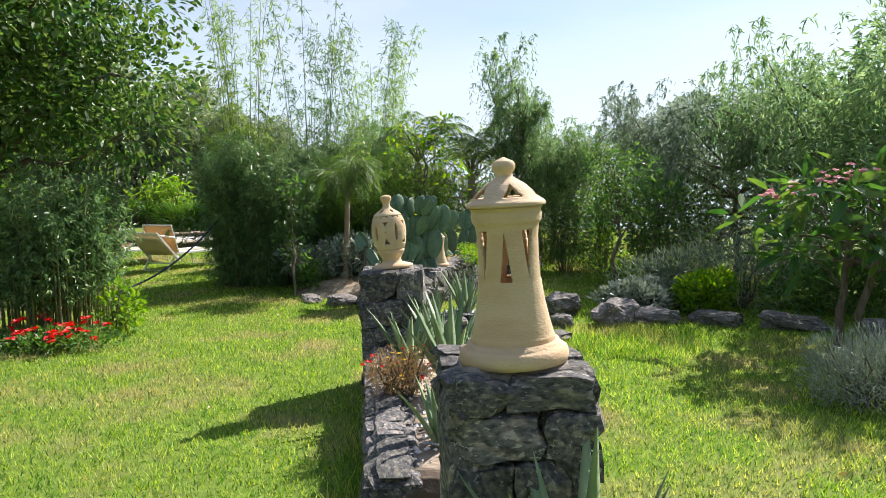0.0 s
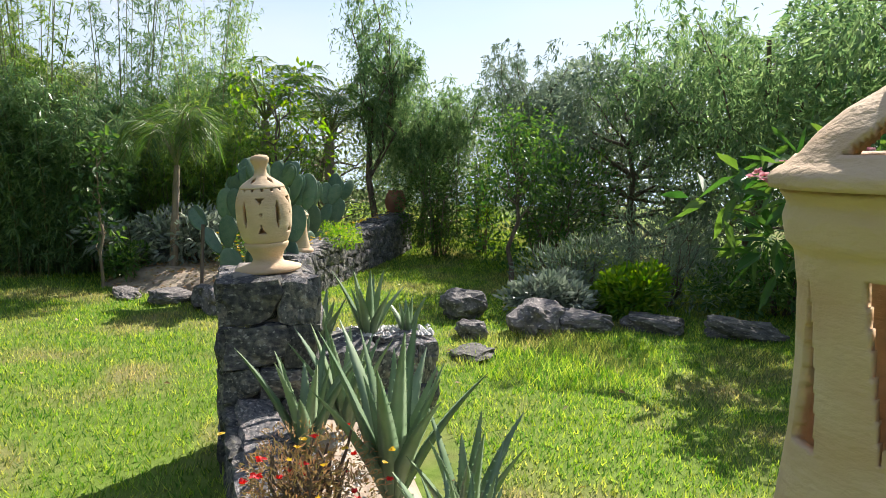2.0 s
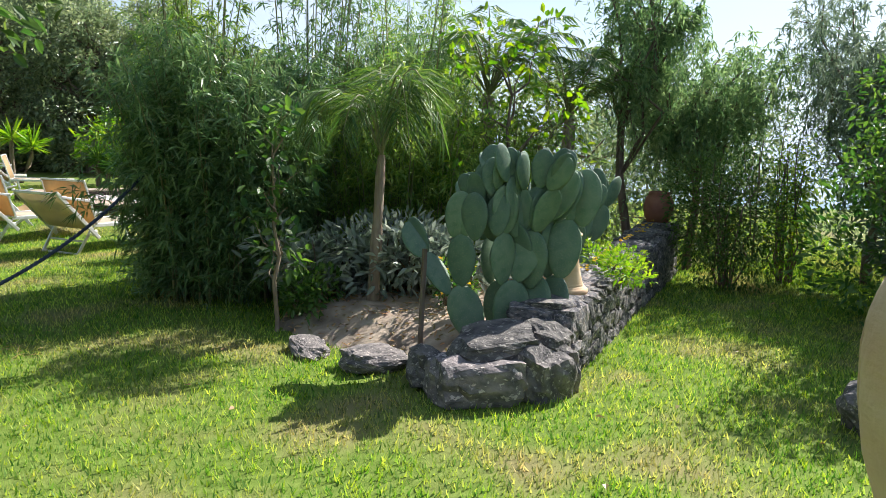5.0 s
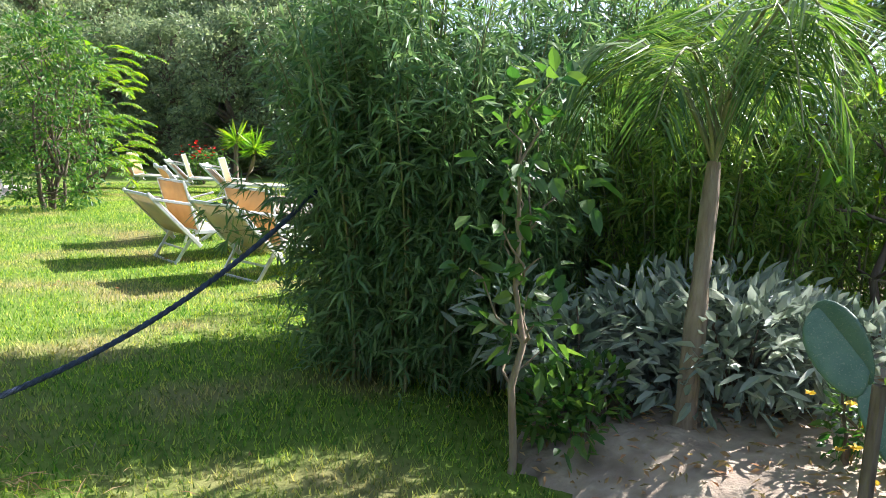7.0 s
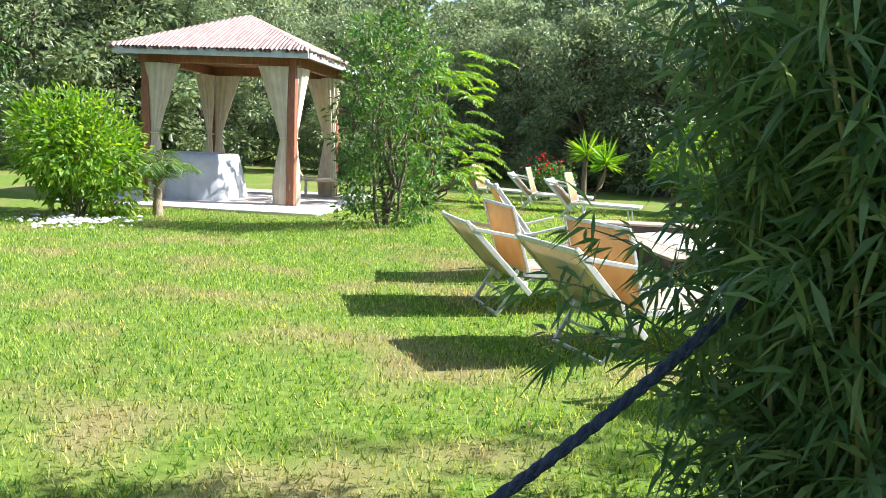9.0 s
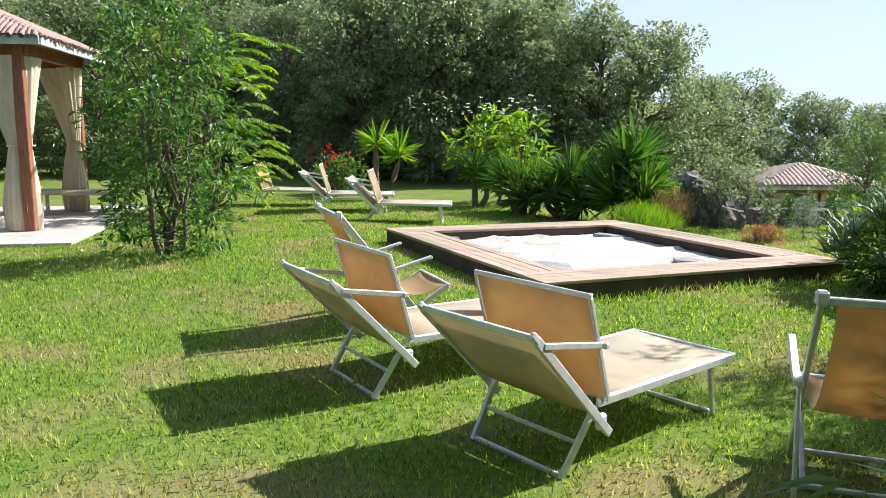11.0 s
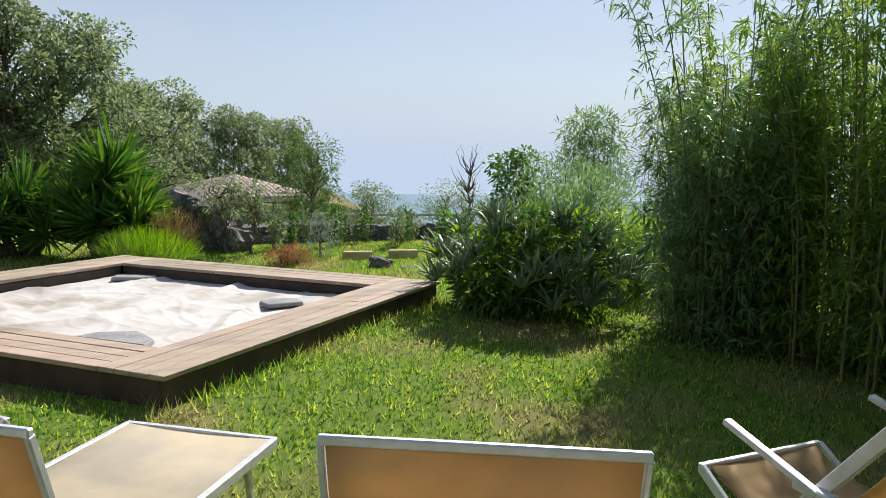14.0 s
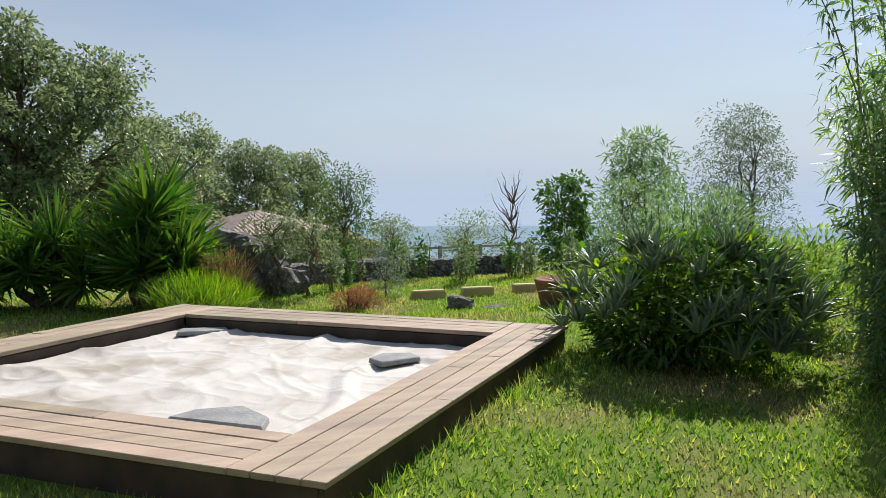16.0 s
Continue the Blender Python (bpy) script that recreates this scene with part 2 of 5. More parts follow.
def box(sx, sy, sz, at=(0, 0, 0), bevel=0.004, turn=None):
    bm = bmesh.new()
    bmesh.ops.create_cube(bm, size=1)
    bmesh.ops.scale(bm, vec=(sx, sy, sz), verts=bm.verts)
    if bevel:
        bmesh.ops.bevel(bm, geom=bm.edges[:], offset=min(bevel, 0.3 * min(sx, sy, sz)), segments=1, affect='EDGES')
    m = Matrix.Translation(at) @ (turn if turn is not None else Matrix())
    bmesh.ops.transform(bm, matrix=m, verts=bm.verts)
    return bm


def bar(a, b, w, h=None, bevel=0.004):
    """A straight bar of rectangular section from a to b."""
    a, b = Vector(a), Vector(b)
    q = (b - a).to_track_quat('X', 'Z').to_matrix().to_4x4()
    return box((b - a).length, w, h or w, (a + b) / 2, bevel, q)


def merge(*bms):
    out = bmesh.new()
    for bm in bms:
        me = bpy.data.meshes.new("tmp")
        bm.to_mesh(me)
        bm.free()
        out.from_mesh(me)
        bpy.data.meshes.remove(me)
    return out


def tube(pts, radii, sides=6):
    """Vertex and quad arrays of a tube along points."""
    pts = np.asarray(pts, float)
    radii = np.broadcast_to(np.asarray(radii, float), (len(pts),))
    d = unit(np.gradient(pts, axis=0))
    ref = np.where(np.abs(d[:, 2:3]) > 0.9, [[1.0, 0, 0]], [[0, 0, 1.0]])
    s = unit(np.cross(d, ref))
    u = np.cross(s, d)
    a = np.linspace(0, 2 * np.pi, sides, endpoint=False)
    v = pts[:, None] + radii[:, None, None] * (np.cos(a)[None, :, None] * s[:, None] + np.sin(a)[None, :, None] * u[:, None])
    i, j = np.meshgrid(np.arange(len(pts) - 1), np.arange(sides), indexing="ij")
    j2 = (j + 1) % sides
    f = np.stack([i * sides + j, i * sides + j2, (i + 1) * sides + j2, (i + 1) * sides + j], -1).reshape(-1, 4)
    return v.reshape(-1, 3), f


def lathe(profile, sides=40):
    r = np.array([p[0] for p in profile], float)
    z = np.array([p[1] for p in profile], float)
    a = np.linspace(0, 2 * np.pi, sides, endpoint=False)
    v = np.stack([r[:, None] * np.cos(a), r[:, None] * np.sin(a), np.repeat(z[:, None], sides, 1)], -1)
    i, j = np.meshgrid(np.arange(len(r) - 1), np.arange(sides), indexing="ij")
    j2 = (j + 1) % sides
    f = np.stack([i * sides + j, i * sides + j2, (i + 1) * sides + j2, (i + 1) * sides + j], -1).reshape(-1, 4)
    return v.reshape(-1, 3), f


def leaf_cloud(p, d, length, width, broad=False, droop=0.15):
    """Leaves at points p along directions d; lengths and widths one each or one for all."""
    n = len(p)
    length = np.broadcast_to(length, (n,))[:, None] * rng.uniform(0.7, 1.25, (n, 1))
    width = np.broadcast_to(width, (n,))[:, None] * rng.uniform(0.75, 1.2, (n, 1))
    d = unit(d)
    s = unit(np.cross(d, unit(rng.normal(size=(n, 3)) * 0.6 + [0, 0, 1])))
    u = np.cross(s, d)
    sag = np.zeros((n, 3))
    sag[:, 2] = -droop * length[:, 0]
    if broad:
        a = p + d * length * 0.3 + s * width * 0.5 + u * width * 0.18
        b = p + d * length * 0.68 + s * width * 0.42 + u * width * 0.1 + sag * 0.5
        c = p + d * length + sag
        e = p + d * length * 0.68 - s * width * 0.42 + u * width * 0.1 + sag * 0.5
        g = p + d * length * 0.3 - s * width * 0.5 + u * width * 0.18
        v = np.stack([p, a, b, c, e, g], 1).reshape(-1, 3)
        k = np.arange(n)[:, None] * 6
        f = np.concatenate([k + [[0, 1, 2, 3]], k + [[0, 3, 4, 5]]], 0)
    else:
        a = p + d * length * 0.42 + s * width * 0.5 + u * width * 0.15
        c = p + d * length + sag
        e = p + d * length * 0.42 - s * width * 0.5 + u * width * 0.15
        v = np.stack([p, a, c, e], 1).reshape(-1, 3)
        f = np.arange(n * 4).reshape(-1, 4)
    return v, f


def ball_points(n, shell=0.55):
    """Points in a unit ball, thicker towards its skin."""
    d = unit(rng.normal(size=(n, 3)))
    return d * (rng.uniform(shell ** 3, 1, (n, 1)) ** (1 / 3)), d


def wobbly(a, b, n=6, amount=0.05):
    a, b = np.array(a, float), np.array(b, float)
    t = np.linspace(0, 1, n)[:, None]
    w = rng.normal(size=(n, 3)) * amount * np.linalg.norm(b - a)
    w[0] = w[-1] = 0
    return a + (b - a) * t + w


# ---- plants ----
def tree(name, label, x, y, z, h, crown, leaf, mats, trunk_r=0.08, clumps=16, per=260, low=0.35, broad=False, clump_r=0.3, down=0.0, group="", stems=1, category="tree"):
    """A tapered trunk with limbs out to clumps of leaves. crown: its half widths (x, y)."""
    t = empty(name, label, category, pose(x, y, z), group)
    wood, leaves = [], []
    tops = []
    for s in range(stems):
        off = rng.normal(size=2) * trunk_r * (2.5 if stems > 1 else 0)
        top = (off[0] * 3 + rng.normal() * crown[0] * 0.12, off[1] * 3 + rng.normal() * crown[1] * 0.12, h * rng.uniform(0.6, 0.75))
        pts = wobbly((off[0], off[1], -0.05), top, 7, 0.025)
        wood.append(tube(pts, np.linspace(trunk_r, trunk_r * 0.35, 7), 8))
        tops.append(pts)
    for c in range(clumps):
        zz = low + (1 - low) * ((c + rng.uniform(0.2, 0.8)) / clumps)
        wide = math.sqrt(max(0.08, 1 - ((zz - low - 0.3 * (1 - low)) / (0.78 * (1 - low))) ** 2))
        a = c * 2.4 + rng.uniform(-0.5, 0.5)
        q = rng.uniform(0.35, 1.0)
        cen = np.array([math.cos(a) * crown[0] * wide * q, math.sin(a) * crown[1] * wide * q, h * zz * 0.93])
        pts = tops[c % stems]
        k = min(range(len(pts)), key=lambda i: abs(pts[i][2] - cen[2] * 0.75))
        wood.append(tube(wobbly(pts[k], cen, 5, 0.06), np.linspace(trunk_r * 0.4, trunk_r * 0.08, 5), 5))
        r = clump_r * min(crown) * rng.uniform(0.55, 1.5)
        p, d = ball_points(per, 0.3)
        p = p * [r * 1.25, r * 1.25, r * 0.85] + cen
        leaves.append((p, d + rng.normal(size=(per, 3)) * 0.5 - [0, 0, down]))
    np_part("trunk", join(wood), mats[0], t, smooth=True)
    p = np.concatenate([q[0] for q in leaves])
    d = np.concatenate([q[1] for q in leaves])
    np_part("crown", leaf_cloud(p, d, leaf[0], leaf[1], broad), mats[1], t)
    return t


def weeping(name, label, x, y, z, h, crown, mat, bark, strands=170, per=26, length=0.8, leaf=(0.085, 0.02), trunk_r=0.06, category="tree"):
    """A tree whose twigs hang down in feathery strands."""
    t = empty(name, label, category, pose(x, y, z))
    wood, ps, ds = [], [], []
    top = np.array([rng.normal() * 0.1, rng.normal() * 0.1, h * 0.72])
    pts = wobbly((0, 0, -0.05), top, 7, 0.03)
    wood.append(tube(pts, np.linspace(trunk_r, trunk_r * 0.4, 7), 8))
    ends = []
    for i in range(15):
        a = i * 2.4
        q = rng.uniform(0.3, 0.95)
        e = np.array([math.cos(a) * crown * q, math.sin(a) * crown * q, h * rng.uniform(0.62, 1.0) * (1 - 0.18 * q)])
        s = pts[rng.integers(2, 6)]
        limb = wobbly(s, e, 6, 0.06)
        ends.append(limb)
        wood.append(tube(limb, np.linspace(trunk_r * 0.35, 0.006, 6), 5))
    for i in range(strands):
        limb = ends[i % len(ends)]
        s = limb[rng.integers(2, 6)] + rng.normal(size=3) * 0.12 * crown
        k = np.linspace(0, 1, per)
        out = rng.normal(size=2) * 0.25
        ln = length * rng.uniform(0.5, 1.2)
        line = np.stack([s[0] + out[0] * np.sqrt(k) * ln, s[1] + out[1] * np.sqrt(k) * ln, s[2] + ln * (0.25 * np.sin(k * 2.2) - k * k)], 1)
        line[:, 2] = np.maximum(line[:, 2], 0.1)
        ps.append(line)
        side = rng.normal(size=(per, 3)) * 0.7 + [0, 0, -0.6]
        ds.append(side)
    np_part("trunk", join(wood), bark, t, smooth=True)
    np_part("crown", leaf_cloud(np.concatenate(ps), np.concatenate(ds), leaf[0], leaf[1]), mat, t)
    return t


def bamboo(label, x, y, rx, ry, h, canes, per, mat, leaf=(0.105, 0.016), low=0.03, lean=0.25, category="bamboo", plumes=0, group=""):
    """A clump of canes with sprays of narrow leaves from the ground to the tips."""
    t = empty("bamboo_clump", label, category, pose(x, y, 0), group)
    wood, ps, ds = [], [], []
    for c in range(canes):
        a, q = rng.uniform(0, 2 * np.pi), math.sqrt(rng.uniform(0, 1))
        bx, by = math.cos(a) * q * rx * 0.75, math.sin(a) * q * ry * 0.75
        hh = h * rng.uniform(0.58, 1.08) * (1 - 0.2 * q)
        if c < plumes:
            hh = h * rng.uniform(1.25, 1.6)
        k = np.linspace(0, 1, 7)
        ln = lean * hh * rng.uniform(0.3, 1.0)
        line = np.stack([bx + math.cos(a) * ln * k ** 2.2, by + math.sin(a) * ln * k ** 2.2, hh * (k - 0.06 * k ** 3)], 1)
        wood.append(tube(line, np.linspace(0.011, 0.003, 7), 5))
        for s in range(per * (2 if c < plumes else 1)):
            kk = low + (1 - low) * rng.uniform(0, 1) ** 0.85
            i = kk * 6
            i0 = min(5, int(i))
            base = line[i0] + (line[i0 + 1] - line[i0]) * (i - i0)
            b = rng.uniform(0, 2 * np.pi)
            reach = rng.uniform(0.05, 0.34) * (1.15 - 0.6 * kk)
            tip = base + np.array([math.cos(b) * reach, math.sin(b) * reach, rng.uniform(-0.06, 0.1)])
            nleaf = rng.integers(5, 9)
            ps.append(base + (tip - base) * rng.uniform(0.5, 1.05, (nleaf, 1)))
            ds.append(np.array([math.cos(b) * 0.7, math.sin(b) * 0.7, -0.1]) + rng.normal(size=(nleaf, 3)) * 0.85)
    np_part("cane_cluster", join(wood), M_CANE, t, smooth=True, kind="stuff")
    np_part("foliage", leaf_cloud(np.concatenate(ps), np.concatenate(ds), leaf[0], leaf[1], droop=0.2), mat, t, kind="stuff")
    return t


def bush(name, label, x, y, rx, ry, h, n, leaf, mat, z=0.0, broad=False, up=0.2, category="shrub", lumps=9, bark=None, twigs=14, shell=0.55):
    """A rounded shrub of overlapping lumps of leaves on thin twigs."""
    t = empty(name, label, category, pose(x, y, z))
    wood, ps, ds = [], [], []
    per = n // lumps
    for i in range(lumps):
        a = i * 2.4
        q = 0.0 if i == 0 else rng.uniform(0.35, 0.75)
        c = np.array([math.cos(a) * rx * q, math.sin(a) * ry * q, h * rng.uniform(0.3, 0.66)])
        if i == 0:
            c[2] = h * 0.55
        p, d = ball_points(per, shell)
        s = rng.uniform(0.42, 0.62)
        p = p * [rx * s, ry * s, h * rng.uniform(0.3, 0.42)] + c
        p[:, 2] = np.abs(p[:, 2] - 0.02) + 0.02
        ps.append(p)
        ds.append(d + rng.normal(size=(per, 3)) * 0.5 + [0, 0, up])
    for i in range(twigs):
        a = rng.uniform(0, 2 * np.pi)
        q = rng.uniform(0.2, 0.7)
        wood.append(tube(wobbly((math.cos(a) * 0.06, math.sin(a) * 0.06, -0.03), (math.cos(a) * rx * q, math.sin(a) * ry * q, h * rng.uniform(0.5, 0.95)), 5, 0.05),
                         np.linspace(0.012, 0.004, 5), 5))
    np_part("stem", join(wood), bark or M_BARK, t, smooth=True)
    np_part("foliage", leaf_cloud(np.concatenate(ps), np.concatenate(ds), leaf[0], leaf[1], broad), mat, t)
    return t


def frond(base, az, rise, length, leaflet, n=34, hang=0.5):
    """A feather palm frond: its rib line and leaflet points and directions."""
    k = np.linspace(0, 1, 9)
    out = np.array([math.cos(az), math.sin(az)])
    r = length * (k * math.cos(rise))
    zz = length * (k * math.sin(rise) - hang * k ** 2.3)
    line = np.stack([base[0] + out[0] * r, base[1] + out[1] * r, base[2] + zz], 1)
    kk = np.linspace(0.15, 1, n)
    pts = np.stack([np.interp(kk, k, line[:, i]) for i in range(3)], 1)
    tang = unit(np.gradient(pts, axis=0))
    side = unit(np.cross(tang, [[0, 0, 1.0]]))
    p = np.concatenate([pts, pts])
    d = np.concatenate([side * 0.9 + tang * 0.7 - [0, 0, 0.25], -side * 0.9 + tang * 0.7 - [0, 0, 0.25]])
    ln = np.concatenate([leaflet * (1.1 - 0.7 * kk ** 2)] * 2)
    return line, p, d, ln


def palm(label, x, y, trunk_h, fronds, length, leaflet, rise=(0.5, 1.3), trunk_r=0.06, z=0.0, hang=0.55, width=0.016, lean=(0, 0)):
    t = empty("feather_palm", label, "palm", pose(x, y, z))
    top = (lean[0], lean[1], trunk_h)
    k = np.linspace(0, 1, 9)
    pts = np.stack([lean[0] * k, lean[1] * k, -0.05 + (trunk_h + 0.05) * k], 1)
    rad = trunk_r * (1.25 - 0.55 * k) * (1 + 0.12 * np.sin(np.arange(9) * 2.1))
    np_part("trunk", tube(pts, rad, 10), M_PALEBARK, t, smooth=True)
    for i in range(fronds):
        line, p, d, ln = frond(top, i * 2.4 + rng.uniform(-0.3, 0.3), rng.uniform(*rise), length * rng.uniform(0.8, 1.15), leaflet, 40, hang * rng.uniform(0.8, 1.2))
        rib = np_part("frond", leaf_cloud(p, d, ln, width, droop=0.35), M_PALM, t)
        np_part("rib", tube(line, np.linspace(0.012, 0.003, 9), 5), M_CANE, rib, smooth=True)
    return t


def spiky(name, label, x, y, z, heads, n, length, width, mat, category, trunk=True):
    """Yucca or cordyline: swords in rosettes on stout stems. heads: (dx, dy, height)."""
    t = empty(name, label, category, pose(x, y, z))
    for dx, dy, hz in heads:
        if trunk and hz > 0.15:
            np_part("stem", tube(wobbly((dx * 0.3, dy * 0.3, -0.05), (dx, dy, hz), 5, 0.03), np.linspace(0.07, 0.05, 5), 8), M_BARK, t, smooth=True)
        a = rng.uniform(0, 2 * np.pi, n)
        e = np.arcsin(rng.uniform(-0.45, 1, n))
        d = np.stack([np.cos(a) * np.cos(e), np.sin(a) * np.cos(e), np.sin(e)], 1)
        p = np.array([[dx, dy, hz]]) + d * 0.04 + [0, 0, 0.06] * rng.uniform(-1, 1, (n, 1))
        np_part("rosette", leaf_cloud(p, d, length * (0.75 + 0.3 * np.sin(e)), width, True, 0.1), mat, t)
    return t


def aloe(label, x, y, z, n, length, width, group="", spread=0.75):
    """A rosette of thick channelled leaves with toothed margins."""
    t = empty("aloe_plant", label, "aloe", pose(x, y, z, 0, 0, rnd.uniform(0, 360)), group)
    for i in range(n):
        az = i * 2.4
        open_ = spread * (0.25 + 0.75 * (1 - i / n)) * rnd.uniform(0.85, 1.15)
        ln = length * rnd.uniform(0.75, 1.1)
        k = np.linspace(0, 1, 10)
        bend = open_ * (0.55 + 0.55 * k)
        r = np.concatenate([[0], np.cumsum(np.sin(bend[1:]) * ln / 9)])
        zz = np.concatenate([[0], np.cumsum(np.cos(bend[1:]) * ln / 9)])
        w = width * (1 - k ** 1.6) * (0.8 + 0.35 * np.sin(np.minimum(k * 5, 1.57))) * 0.5 + 0.002
        th = w * 0.55
        out, sd = np.array([math.cos(az), math.sin(az)]), np.array([-math.sin(az), math.cos(az)])
        rings = []
        for j in range(10):
            c = np.array([out[0] * (r[j] + 0.02), out[1] * (r[j] + 0.02), zz[j]])
            nrm = np.array([-out[0] * math.cos(bend[j]), -out[1] * math.cos(bend[j]), math.sin(bend[j])])
            s3 = np.array([sd[0], sd[1], 0])
            rings += [c + s3 * w[j] + nrm * th[j] * 0.6, c + nrm * th[j] * 0.05, c - s3 * w[j] + nrm * th[j] * 0.6, c - nrm * th[j]]
        ii, jj = np.meshgrid(np.arange(9), np.arange(4), indexing="ij")
        j2 = (jj + 1) % 4
        f = np.stack([ii * 4 + jj, ii * 4 + j2, (ii + 1) * 4 + j2, (ii + 1) * 4 + jj], -1).reshape(-1, 4)
        v = np.array(rings)
        # teeth along both margins
        tv, tf = [], []
        for e in (0, 2):
            for q in np.linspace(0.1, 0.92, 13):
                j = q * 9
                j0 = int(j)
                p0 = v[j0 * 4 + e] + (v[(j0 + 1) * 4 + e] - v[j0 * 4 + e]) * (j - j0)
                dirn = (v[(j0 + 1) * 4 + e] - v[j0 * 4 + e]) / (ln / 9)
                o = (v[j0 * 4 + e] - v[j0 * 4 + 1])
                o = o / max(np.linalg.norm(o), 1e-6)
                b = len(tv) + len(v)
                tv += [p0 - dirn * 0.004 - o * 0.002, p0 + dirn * 0.004 - o * 0.002, p0 + o * 0.005 + dirn * 0.003, p0 + o * 0.0045]
                tf.append([b, b + 1, b + 2, b + 3])
        np_part("leaf", (np.concatenate([v, np.array(tv)]), np.concatenate([f, np.array(tf)])), M_ALOE, t, smooth=True)
    return t


# ---- stones ----
def stone_mesh(name, seed, mat, rough=0.16, square=0.55, cuts=2):
    r = random.Random(seed)
    bm = bmesh.new()
    bmesh.ops.create_cube(bm, size=1)
    bmesh.ops.subdivide_edges(bm, edges=bm.edges[:], cuts=cuts, use_grid_fill=True)
    o = Vector((r.uniform(-9, 9), r.uniform(-9, 9), r.uniform(-9, 9)))
    for v in bm.verts:
        ball = v.co.normalized() * 0.58
        v.co = v.co * square + ball * (1 - square)
        v.co *= 1 + rough * 2.2 * noise.noise(v.co * 1.7 + o) + rough * 0.8 * noise.noise(v.co * 4.1 + o) + (rough * 0.5 * noise.noise(v.co * 9 + o) if cuts > 2 else 0)
    me = bpy.data.meshes.new(name)
    bm.to_mesh(me)
    bm.free()
    me.materials.append(mat)
    return me


WALLSTONES = [stone_mesh("stone", i, M_STONE) for i in range(12)]
ROCKS = [stone_mesh("rock", 40 + i, M_ROCK, 0.2, 0.35, 6) for i in range(8)]


def place_stone(parent, meshes, at, size, turn=(0, 0, 0), name="stone"):
    ob = new(name, meshes[rnd.randrange(len(meshes))])
    ob.parent = parent
    ob.matrix_basis = Matrix.LocRotScale(at, Euler(turn), size)
    return ob


def stone_row(parent, a, b, z0, z1, face, size=0.2, proud=0.035, meshes=None):
    """Courses of fitted stones on the vertical face from a to b; face: outward direction."""
    a, b = Vector((*a, 0)), Vector((*b, 0))
    ln = (b - a).length
    d = (b - a) / ln
    yaw = math.atan2(d.y, d.x)
    zz = z0
    while zz < z1 - 0.04:
        hh = min(size * rnd.uniform(0.65, 1.1), z1 - zz)
        if z1 - zz - hh < 0.06:
            hh = z1 - zz
        s = -0.02
        while s < ln - 0.03:
            w = min(size * rnd.uniform(0.8, 1.7), ln + 0.02 - s)
            if ln - s - w < 0.07:
                w = ln + 0.02 - s
            c = a + d * (s + w / 2) + Vector((face[0], face[1], 0)) * (proud - 0.06)
            place_stone(parent, meshes or WALLSTONES, (c.x, c.y, zz + hh / 2), (w * 1.02, 0.17, hh * 1.02),
                        (rnd.uniform(-0.08, 0.08), rnd.uniform(-0.1, 0.1), yaw + rnd.uniform(-0.06, 0.06)))
            s += w
        zz += hh


# ---- ground, sea, distance ----
def step(a, b, v):
    t = np.clip((v - a) / (b - a), 0, 1)
    return t * t * (3 - 2 * t)


def ground_z(x, y):
    x, y = np.asarray(x, float), np.asarray(y, float)
    z = -1.15 * step(23.3, 31, y) * step(-9, -6, x)
    z = z + 7 * step(26, 70, y) * step(-8, -45, x) + 22 * step(-30, -140, x)
    z = z - 0.95 * step(33.6, 35.2, y) * step(-9, -6, x)
    z = z - 70 * step(40, 190, y) * step(-30, -5, x)
    z = z + 0.14 * step(15.0, 16.9, y) * step(-13, -9.5, x) * step(21.6, 20.2, y)
    return z + 0.012 * np.sin(x * 1.7) * np.sin(y * 1.3)


gu = np.concatenate([-np.geomspace(2500, 26, 26), np.linspace(-24, 10, 86), np.geomspace(11.5, 2500, 26)])
gv = np.concatenate([-np.geomspace(2500, 4, 24), np.linspace(-3, 44, 118), np.geomspace(46, 2500, 26)])
GX, GY = np.meshgrid(gu, gv, indexing="ij")
verts = np.stack([GX, GY, ground_z(GX, GY)], -1).reshape(-1, 3)
i, j = np.meshgrid(np.arange(len(gu) - 1), np.arange(len(gv) - 1), indexing="ij")
k = len(gv)
faces = np.stack([i * k + j, (i + 1) * k + j, (i + 1) * k + j + 1, i * k + j + 1], -1).reshape(-1, 4)
ground = tagged(new("ground", np_mesh("ground", verts, faces, M_LAWN, True)), "mown green lawn with dry yellowish patches", "lawn", kind="structure")
sea = tagged(new("water", np_mesh("water", [(-4000, 60, -42), (4000, 60, -42), (4000, 800, -42), (-4000, 800, -42)], [(0, 1, 2, 3)], M_SEA)),
             "calm blue sea below the garden, haze put into its colour", "sea", kind="structure")

# added glowing backdrop: haze over the sea painted as emission, fading out upwards
m = bpy.data.materials.new("sea_haze_glow")
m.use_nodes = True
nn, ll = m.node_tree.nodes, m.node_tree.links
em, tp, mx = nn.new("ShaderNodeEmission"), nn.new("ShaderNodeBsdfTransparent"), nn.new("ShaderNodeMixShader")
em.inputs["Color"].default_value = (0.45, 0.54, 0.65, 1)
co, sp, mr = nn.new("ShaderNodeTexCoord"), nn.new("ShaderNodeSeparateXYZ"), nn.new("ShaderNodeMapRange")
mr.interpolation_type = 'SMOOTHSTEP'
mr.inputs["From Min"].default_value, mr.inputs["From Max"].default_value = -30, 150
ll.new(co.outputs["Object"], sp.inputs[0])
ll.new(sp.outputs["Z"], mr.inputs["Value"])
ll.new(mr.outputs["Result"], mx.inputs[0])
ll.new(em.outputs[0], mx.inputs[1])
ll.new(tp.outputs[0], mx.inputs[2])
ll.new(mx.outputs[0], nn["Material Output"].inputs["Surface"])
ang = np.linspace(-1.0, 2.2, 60)
